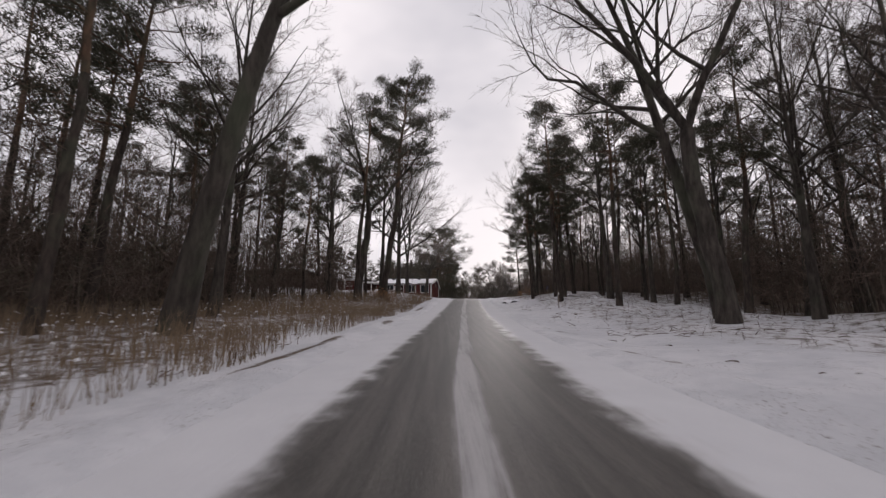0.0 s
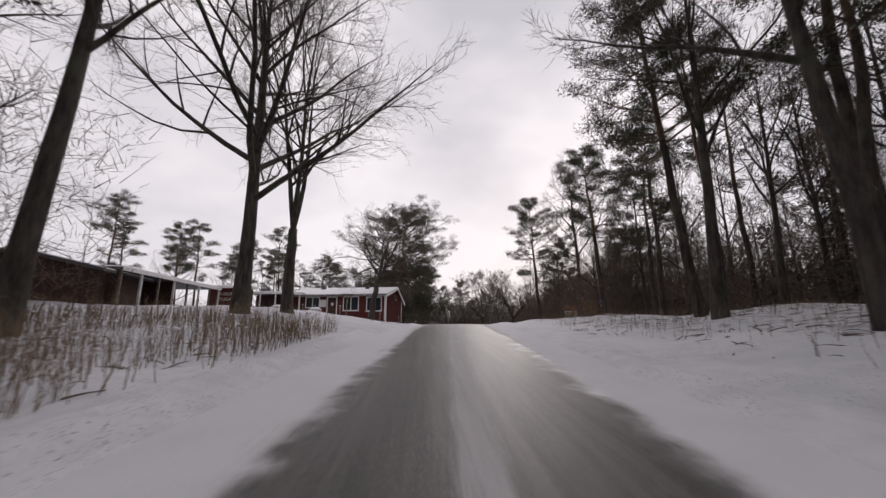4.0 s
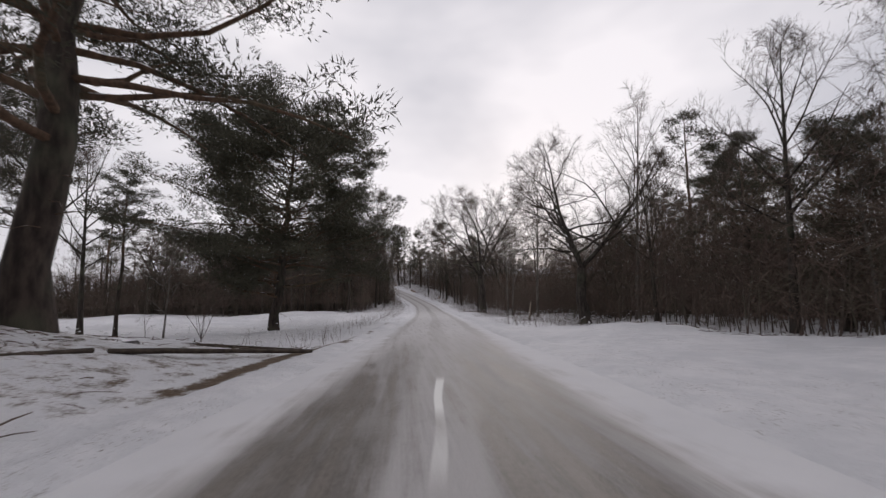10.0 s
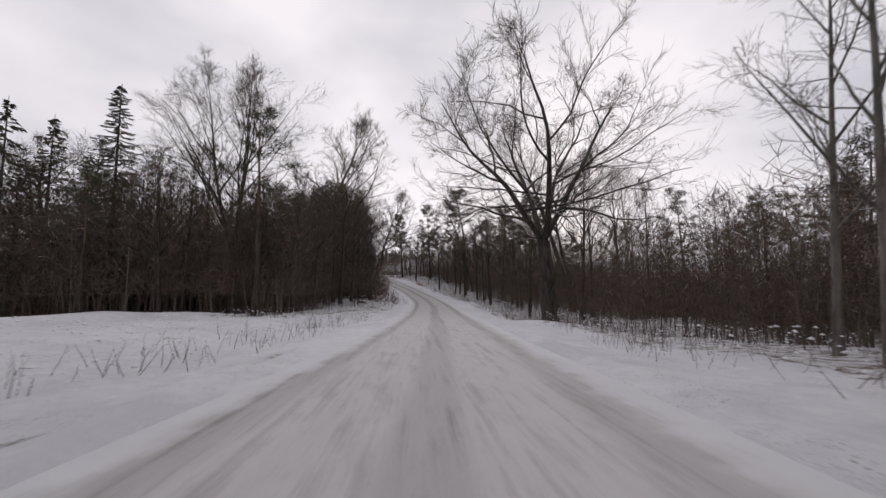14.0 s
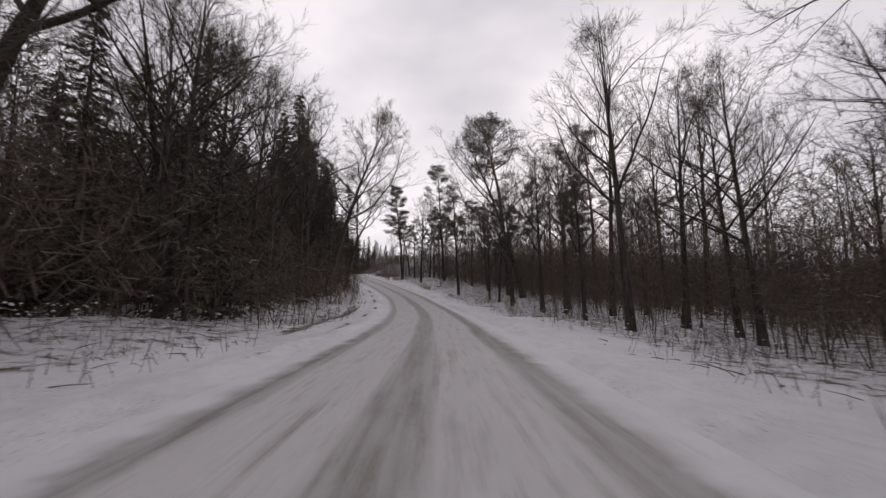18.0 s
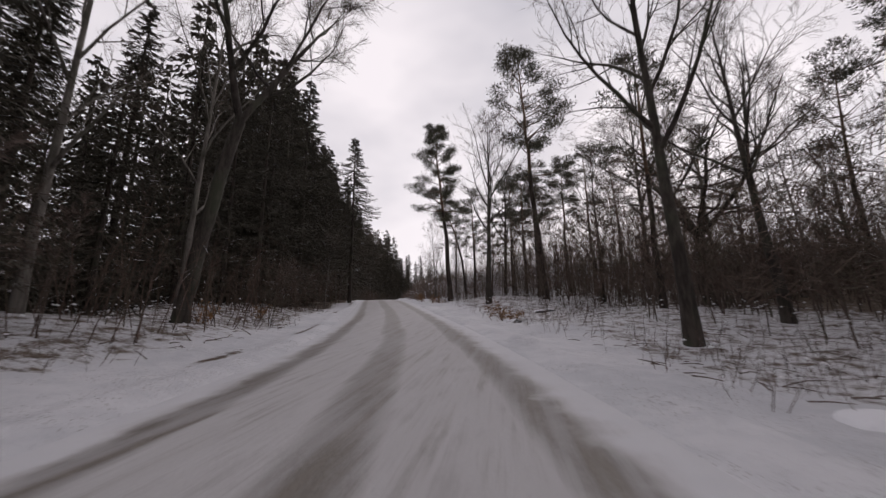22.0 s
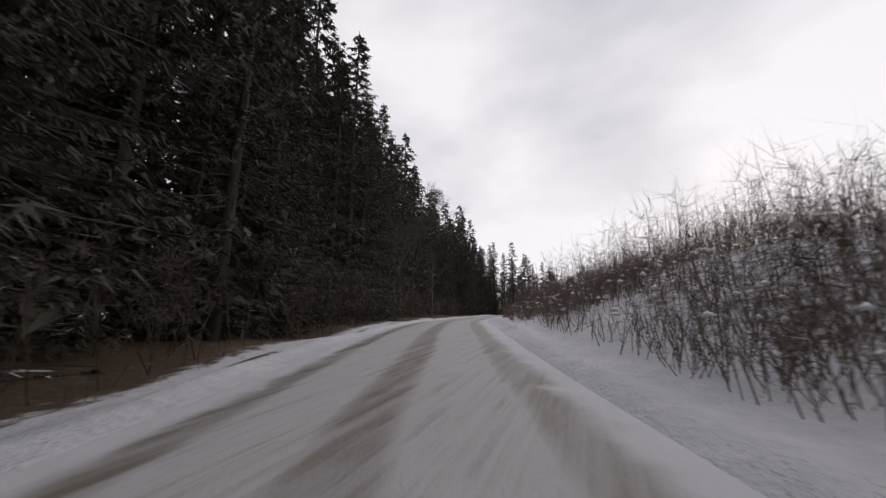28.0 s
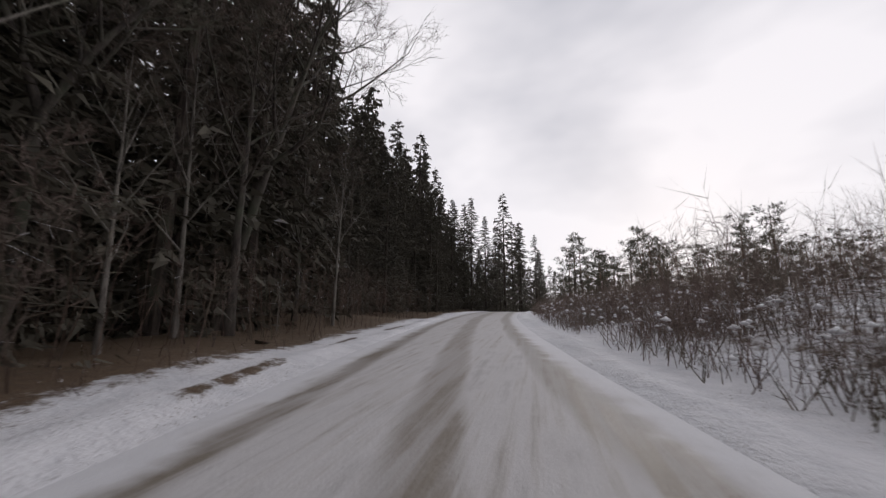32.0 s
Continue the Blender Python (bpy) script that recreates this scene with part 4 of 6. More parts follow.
wing_block("partition", (wl_len * 0.5, -4.25, 1.5), (wl_len * 0.5 + 0.12, -0.2, 4.5), M_DARKRED)
for i in range(8):
    x = 0.1 + i * (wl_len - 0.3) / 7
    wing_block("post", (x - 0.07, 0.2, 1.5), (x + 0.07, 0.34, 4.5), M_WOOD if i % 2 else M_WHITE, "", 0.01)

# dark shed nearer the road's start
dark = thing("dark_shed", "long dark brown wooden shed with a snow-edged roof", "shed", Matrix.Translation((-17.8, 56.2, 0)) @ Matrix.Rotation(radians(14), 4, "Z"))
front = [(-11.2, 1.2), (-0.35, 1.2), (-0.35, 4.3), (-3.9, 5.12), (-11.2, 4.75)]
prism("gable_wall", front, 0.0, 0.15, 1, M_DARKRED, dark, "dark brown boards")
prism("gable_wall", front, 5.85, 6.0, 1, M_DARKRED, dark)
block("side_wall", (-0.5, 0.15, 1.2), (-0.35, 5.85, 4.28), M_DARKRED, dark)
block("side_wall", (-11.2, 0.15, 1.2), (-11.05, 5.85, 4.7), M_DARKRED, dark)
for i in range(36):
    x = -11.15 + i * 0.3
    block("batten", (x, -0.025, 1.2), (x + 0.06, -0.002, 4.28 if x > -1.0 else 4.6), M_DARKRED, dark)
block("window", (-9.6, -0.04, 3.1), (-8.6, -0.028, 3.9), M_GLASS, dark, "small dark window")
prism("roof", [(-11.7, 4.74), (-3.9, 5.14), (0.15, 4.2), (0.15, 4.36), (-3.9, 5.32), (-11.7, 4.9)], -0.5, 6.4, 1, M_METAL, dark, "dark roof")
prism("roof_snow", [(-11.6, 4.91), (-3.9, 5.324), (0.1, 4.38), (0.1, 4.44), (-3.9, 5.39), (-11.6, 4.98)], -0.42, 6.35, 1, M_SNOWCAP, dark, "thin layer of snow")


def lathe(name, profile, material, parent, label="", sides=16, at=None):
    verts, faces = [], []
    for r, z in profile:
        verts += [(r * math.cos(a), r * math.sin(a), z) for a in (2 * math.pi * k / sides for k in range(sides))]
    for i in range(len(profile) - 1):
        for k in range(sides):
            faces.append((i * sides + k, i * sides + (k + 1) % sides, (i + 1) * sides + (k + 1) % sides, (i + 1) * sides + k))
    faces.append(tuple(range(sides))[::-1])
    faces.append(tuple(range((len(profile) - 1) * sides, len(profile) * sides)))
    return part(name, mesh_of(name, verts, faces, material, False), parent, label, at)


def planter(x, y, size):
    p = thing("planter", "pale concrete flower pot heaped with snow", "planter", at_ground(x, y, 0.3, size, 0.03), "planters before the cottage")
    lathe("pot", [(0.3, 0), (0.36, 0.1), (0.52, 0.55), (0.6, 0.58), (0.6, 0.68), (0.5, 0.68)], M_WHITE, p, "tapered pale pot")
    lathe("snow_heap", [(0.5, 0.685), (0.46, 0.76), (0.3, 0.83), (0.05, 0.86)], M_SNOWCAP, p, "rounded heap of snow")


for x, y, k in ((-8.4, 68.6, 1.0), (-12.6, 70.3, 1.0), (-13.7, 70.8, 0.7), (-8.0, 71.0, 0.5)):
    planter(x, y, k)

feeder = thing("bird_table", "wooden bird table on a post with snow on its roof", "bird table", at_ground(-5.3, 67.7, 0.2))
block("post", (-0.06, -0.06, -0.2), (0.06, 0.06, 1.75), M_WOOD, feeder, "", 0.01)
block("tray", (-0.4, -0.3, 1.75), (0.4, 0.3, 1.81), M_WOOD, feeder)
for x in (-0.32, 0.32):
    for y in (-0.24, 0.24):
        block("strut", (x - 0.025, y - 0.025, 1.81), (x + 0.025, y + 0.025, 2.06), M_WOOD, feeder)
prism("roof", [(-0.42, 2.06), (0.42, 2.06), (0.0, 2.24)], -0.5, 0.5, 0, M_WOOD, feeder)
prism("snow_cap", [(-0.44, 2.075), (0.0, 2.25), (0.44, 2.075), (0.3, 2.2), (0.0, 2.34), (-0.3, 2.2)], -0.5, 0.5, 0, M_SNOWCAP, feeder, "cap of snow")
block("cloth", (0.065, -0.1, 1.2), (0.1, 0.1, 1.6), plain_material("yellow_green_cloth", (0.35, 0.4, 0.04), (0.5, 0.5, 0.08)), feeder, "yellow-green hanging cloth", 0.01)


def log(name, a, b, r, label, material=M_WOOD, snow=True, lift=0.0):
    """A lying log or beam between two points of the plan."""
    za, zb = float(ground_z(*a)) + r * 0.6, float(ground_z(*b)) + r * 0.6 + lift
    t = thing(name, label, "log", Matrix.Translation((*a, za)))
    d = Vector((b[0] - a[0], b[1] - a[1], zb - za))
    so = Soup()
    rng = np.random.default_rng(int(a[0] * 7 + a[1] * 13) & 1023)
    pts = [np.array(d) * k / 5 + rng.normal(size=3) * r * 0.25 for k in range(6)]
    so.tube(pts, [r * q for q in (1, 0.97, 0.94, 0.9, 0.86, 0.8)], 8)
    part("stem", so.mesh("stem", material, True), t)
    if snow:
        so = Soup()
        so.tube([p + np.array([0, 0, r * 0.75]) for p in pts], [r * 0.55] * 6, 6)
        part("snow_cap", so.mesh("snow_cap", M_SNOWCAP, True), t, "line of snow")
    return t


def fence_post(x, y, h, r, label="weathered round wooden post with a snow cap"):
    p = thing("wooden_post", label, "post", at_ground(x, y, 0.0, 1.0, 0.1), "posts by the cottage")
    lathe("shaft", [(r, 0), (r * 0.95, h)], M_WOOD, p, "", 10)
    lathe("snow_cap", [(r * 0.9, h + 0.002), (r * 0.7, h + 0.05), (0.01, h + 0.07)], M_SNOWCAP, p, "", 10)


for x, y, h in ((0.95, 82.0, 1.15), (-1.2, 80.5, 1.2), (-6.9, 72.4, 1.3), (-9.6, 72.6, 1.3), (-4.2, 74.6, 1.3), (-2.9, 74.2, 1.25), (-11.0, 73.0, 1.3)):
    fence_post(x, y, h, 0.075)
log("timber_edging", (0.2, 82.6), (1.4, 86.6), 0.06, "dark timber beam edging the yard, dusted with snow", M_OLDWOOD, snow=False)
log("timber_edging", (1.5, 86.8), (4.3, 89.8), 0.055, "dark timber beam edging the yard, dusted with snow", M_OLDWOOD, snow=False)
log("timber_edging", (-3.5, 92.4), (4.2, 90.2), 0.05, "dark timber beam edging the yard, dusted with snow", M_OLDWOOD, snow=False)
log("timber_edging", (-9.0, 69.6), (-5.2, 69.0), 0.1, "dark timber beam lying in the snow", M_OLDWOOD, snow=False)
log("timber_edging", (-5.0, 68.6), (-2.0, 70.2), 0.09, "dark timber beam lying in the snow", M_OLDWOOD, snow=False)
# fallen birch and broken branches on the other side
log("fallen_log", (17.4, 109.9), (19.2, 114.5), 0.08, "fallen pale tree trunk leaning in the thicket", M_WOOD, snow=False, lift=1.3)
log("fallen_branch", (13.4, 75.6), (15.6, 76.8), 0.05, "broken branch lying in the snow", M_BIRCH)
log("fallen_branch", (14.6, 76.0), (17.6, 78.2), 0.04, "broken branch lying in the snow", M_BIRCH)
log("fallen_branch", (13.2, 55.2), (16.2, 53.6), 0.06, "broken branch lying in the snow", M_WOOD)
log("fallen_branch", (13.8, 53.4), (17.0, 55.2), 0.05, "broken branch lying in the snow", M_WOOD)
log("fallen_branch", (8.6, 33.0), (10.4, 34.6), 0.05, "broken branch lying in the snow", M_WOOD)
log("fallen_branch", (12.2, 9.6), (14.6, 11.2), 0.07, "broken branch lying in the snow", M_WOOD)

# utility cabinet beside the verge
cab = thing("utility_cabinet", "grey-green metal utility cabinet capped with snow", "cabinet", at_ground(13.6, 61.6, radians(-12), 0.7, 0.05))
block("body", (-0.62, -0.3, 0.0), (0.62, 0.3, 0.86), M_BOX, cab, "grey-green metal body", 0.015)
block("base", (-0.6, -0.28, -0.15), (0.6, 0.28, -0.002), M_GREY, cab)
block("lid", (-0.66, -0.34, 0.862), (0.66, 0.34, 0.92), M_BOX, cab, "", 0.015)
block("rail", (-0.6, -0.318, 0.08), (0.6, -0.302, 0.13), M_GREY, cab)
block("door", (-0.58, -0.316, 0.16), (0.58, -0.302, 0.82), M_BOX, cab, "", 0.004)
block("snow_cap", (-0.64, -0.32, 0.924), (0.64, 0.32, 0.99), M_SNOWCAP, cab, "layer of snow", 0.03)

# parking sign
sign = thing("parking_sign", "blue parking sign with a white letter on a steel post", "sign", at_ground(19.4, 68.2, radians(-20), 1.0, 0.1))
M_BLUE = plain_material("sign_blue", (0.012, 0.06, 0.30), (0.016, 0.075, 0.34), 0.4)
lathe("post", [(0.03, 0), (0.03, 2.75)], M_METAL, sign, "", 8)
block("plate", (-0.32, -0.05, 2.2), (0.32, -0.035, 2.72), M_BLUE, sign, "blue plate", 0.004)
block("lower_plate", (-0.3, -0.05, 1.85), (0.3, -0.035, 2.12), M_WHITE, sign, "pale lower plate", 0.004)
cu = bpy.data.curves.new("letter", "FONT")
cu.body, cu.size, cu.extrude = "P", 0.5, 0.003
tmp = bpy.data.objects.new("letter", cu)
scene.collection.objects.link(tmp)
me = bpy.data.meshes.new_from_object(tmp.evaluated_get(bpy.context.evaluated_depsgraph_get()))
bpy.data.objects.remove(tmp)
me.materials.clear()
me.materials.append(M_WHITE)
part("lettering", me, sign, "white letter", Matrix.Translation((-0.15, -0.056, 2.28)) @ Matrix.Rotation(radians(90), 4, "X"))

stake = thing("roadside_stake", "thin dark roadside marker stake", "stake", at_ground(7.4, 23.6, 0, 1.0, 0.1))
lathe("shaft", [(0.03, 0), (0.025, 1.2)], M_WOOD, stake, "", 8)
lathe("band", [(0.033, 0.95), (0.033, 1.1)], M_WHITE, stake, "pale reflector band", 8)


def rock(x, y, size, seed):
    rng = np.random.default_rng(seed)
    bm = bmesh.new()
    bmesh.ops.create_icosphere(bm, subdivisions=2, radius=1.0)
    ph = rng.uniform(0, 6, 6)
    for v in bm.verts:
        c = v.co
        k = 1 + 0.22 * math.sin(2.3 * c.x + ph[0]) * math.sin(2.9 * c.y + ph[1]) + 0.16 * math.sin(3.7 * c.z + ph[2] + 2 * c.x)
        v.co = Vector((c.x * k * 1.3, c.y * k, c.z * k * 0.6))
    t = thing("rock", "grey rock half buried in the snow", "rock", at_ground(x, y, rng.uniform(0, 6), size, size * 0.15))
    me = bpy.data.meshes.new("stone")
    bm.to_mesh(me)
    bm.free()
    me.materials.append(M_ROCK)
    part("stone", me, t)


kr = Mat("snowy_rock", 0.85)
fr = kr.noise(kr.coords(), 3.0, 5)
kr.bump(fr, 0.5, 0.05)
M_ROCK = kr.color(kr.mix(kr.band(kr.math("ADD", kr.up(), kr.math("MULTIPLY", fr, 0.6)), 0.75, 1.0), kr.mix(fr, (0.03, 0.03, 0.03), (0.14, 0.13, 0.125)), SNOW))
for i, (x, y, r) in enumerate(((6.5, 35.6, 0.55), (7.2, 36.1, 0.42), (5.9, 35.2, 0.34), (6.9, 35.0, 0.3), (13.5, 33.0, 0.4), (15.0, 36.5, 0.45), (11.4, 36.6, 0.4), (12.6, 37.0, 0.35), (0.2, 89.0, 0.3), (12.4, 203.2, 0.35), (13.0, 204.0, 0.3), (10.9, 199.6, 0.3), (14.2, 188.0, 0.3))):
    rock(x, y, r, i)

# ------------------------------------------------------------------ trees
KINDS = {
    "beech": [broadleaf("broadleaf_tree", 10 + i, 15, 0.2, M_OAK, clear=0.34, limbs=15, wide=0.3, rise=(0.95, 0.3), n=(7, 5, 4), lean=((0.05, 0), (-0.04, 0.03), (0.02, -0.05), (0, 0.04))[i]) for i in range(4)],
    "fan": [broadleaf("broadleaf_tree", 20 + i, 15, 0.24, M_OAK, clear=(0.24, 0.2)[i], limbs=30, wide=(0.5, 0.42)[i], rise=((1.1, 0.3), (0.8, 0.25))[i], up=0.035, crook=0.07, n=(8, 6, 4), stems=(1, 3)[i], split=(0.15, 0.4), label="bare broadleaf tree with a wide fan of ascending limbs") for i in range(2)],
    "fork": [broadleaf("broadleaf_tree", 24, 16, 0.3, M_OAK, clear=0.36, limbs=14, wide=0.4, rise=(0.8, 0.35), crook=0.15, n=(6, 5, 5), stems=3, lean=(0.1, 0), split=(0.35, 0.65), label="old forked broadleaf tree with crooked limbs")],
    "oak": [broadleaf("oak_tree", 40 + i, 13, 0.4, M_OAK, clear=0.27, limbs=36, wide=0.55, rise=(1.35, 0.5), crook=0.15, up=0.035, n=(7, 6, 5), stems=(4, 3, 5)[i], split=(0.4, 0.95), label="broad bare oak with snow along its limbs") for i in range(3)],
    "birch": [broadleaf("birch_tree", 60 + i, 12, 0.1, M_BIRCH, clear=0.25, limbs=13, wide=0.2, rise=(0.7, 0.3), crook=0.08, n=(5, 4, 4), droop=0.04, thin=0.01, lean=((0.05, 0), (-0.06, 0.02), (0.02, 0.06))[i], label="slender bare birch with pale bark") for i in range(3)],
    "farbeech": [broadleaf("young_tree", 30 + i, 13, 0.15, M_OAK, clear=0.2, limbs=13, wide=0.3, rise=(0.9, 0.3), n=(6, 5, 3), coarse=1, label="crowded bare young tree back in the wood") for i in range(4)],
    "leanbeech": [broadleaf("broadleaf_tree", 70 + i, 13, 0.2, M_OAK, clear=0.4, limbs=16, wide=0.36, rise=(1.0, 0.35), crook=0.14, n=(7, 6, 5), lean=(0.2, 0), bow=(0.12, 0), stems=(1, 2)[i], label="leaning bare broadleaf tree with snow along its limbs") for i in range(2)],
    "bush": [broadleaf("thicket_shrub", 80 + i, 4.2, 0.04, M_TWIG, clear=0.04, limbs=10, wide=0.42, rise=(0.6, 0.3), crook=0.13, n=(3, 3, 3), stems=5, split=(0.1, 0.5), coarse=1, label="bare many-stemmed thicket shrub") for i in range(4)],
    "pine": [pine_tree("pine_tree", 100 + i, 16, 0.19, 0.42 + 0.06 * i, 2.8, 28, 6, 40, blade=(0.18, 0.045), size=0.52, lean=((0.04, 0), (-0.03, 0.03), (0.02, -0.04), (0, 0))[i]) for i in range(4)],
    "farpine": [pine_tree("pine_tree", 110 + i, 15, 0.18, 0.36 + 0.08 * i, 2.8, 20, 4, 26, blade=(0.22, 0.06), size=0.55, coarse=1) for i in range(3)],
    "scrubpine": [pine_tree("pine_tree", 125 + i, 8, 0.12, 0.12, 1.7, 16, 2, 14, blade=(0.26, 0.09), size=0.5, stubs=0, coarse=1) for i in range(2)],
    "yardoak": [broadleaf("oak_tree", 52, 13, 0.36, M_OAK, clear=0.34, limbs=33, wide=0.56, rise=(1.3, 0.5), crook=0.2, up=0.03, n=(8, 6, 5), stems=3, lean=(0.06, 0), bow=(0.12, 0), split=(0.25, 0.85), label="old bare oak with crooked limbs beside the cottage")],
    "leanpine": [pine_tree("pine_tree", 115 + i, 13, (0.2, 0.17)[i], (0.66, 0.62)[i], 2.3, 26, 6, 40, blade=(0.15, 0.035), lean=((0.06, 0), (0.02, 0))[i], bow=((0.1, 0), (0.2, 0))[i], label="leaning Scots pine with a curved trunk") for i in range(2)],
    "tallpine": [pine_tree("pine_tree", 135, 20, 0.29, 0.52, 3.8, 44, 8, 50, blade=(0.18, 0.042), size=0.6, lean=(0.1, 0), label="tall leaning Scots pine with a dark crown")],
    "densepine": [pine_tree("pine_tree", 138 + i, 17, 0.22, 0.42, 2.4, 38, 7, 52, blade=(0.16, 0.042), size=0.5, lean=(0.08, 0.0)) for i in range(2)],
    "widepine": [pine_tree("pine_tree", 117 + i, 16, 0.22, 0.4, 3.6, 38, 8, 52, blade=(0.17, 0.042), size=0.55, lean=(0.08, 0)) for i in range(2)],
    "oldpine": [pine_tree("pine_tree", 120 + i, 14, 0.3, 0.24, 4.8, 48, 8, 52, blade=(0.2, 0.05), size=0.65, label="broad old Scots pine with a wide crown") for i in range(2)],
    "heropine": [pine_tree("pine_tree", 131 + i, 15, 0.36, (0.15, 0.22)[i], (8.4, 7.0)[i], (110, 76)[i], (11, 9)[i], (84, 62)[i], blade=((0.19, 0.06), (0.17, 0.042))[i], size=(0.8, 0.66)[i], tilt=0.4, lean=(0.08, 0), label="broad old Scots pine with a wide crown and thick trunk") for i in range(2)],
    "spruce": [spruce_tree("spruce_tree", 140 + i, 18, 3.0, 0.05, 0.34, 9, 38, (0.26, 0.055)) for i in range(4)],
    "widespruce": [spruce_tree("spruce_tree", 145 + i, 19, 4.8, 0.17, 0.36, 10, 44, (0.3, 0.06), label="tall dark Norway spruce reaching far over the verge") for i in range(2)],
    "farspruce": [spruce_tree("spruce_tree", 150 + i, 17, 3.1, 0.05, 0.7, 8, 13, (0.42, 0.17)) for i in range(3)],
    "youngspruce": [spruce_tree("spruce_tree", 160 + i, 7, 1.9, 0.03, 0.5, 7, 12, (0.34, 0.1)) for i in range(2)],
}
TALL = {"heropine": 15, "scrubpine": 8, "yardoak": 13, "leanbeech": 13, "beech": 15, "fan": 15, "fork": 16, "oak": 13, "birch": 12, "farbeech": 13, "bush": 4.2, "leanpine": 13, "tallpine": 20, "widepine": 16, "densepine": 17, "pine": 16, "farpine": 15, "oldpine": 14, "spruce": 18, "widespruce": 19, "farspruce": 17, "youngspruce": 7}
spots, used = [], {}


massed = {}


def plant(kind, x, y, size=1.0, turn=None, which=None, rng=random, mass=""):
    """One more tree of that kind; the first use of each variant moves the original."""
    i = which if which is not None else rng.randrange(len(KINDS[kind]))
    ob = KINDS[kind][i]
    m = at_ground(x, y, rng.uniform(0, 6.28) if turn is None else turn, size, 0.05)
    spots.append((x, y))
    if mass:
        massed.setdefault(mass, []).append((ob, m))
        return None
    if (kind, i) in used:
        return copy_thing(ob, m)
    used[(kind, i)] = True
    ob.matrix_basis = m
    return ob


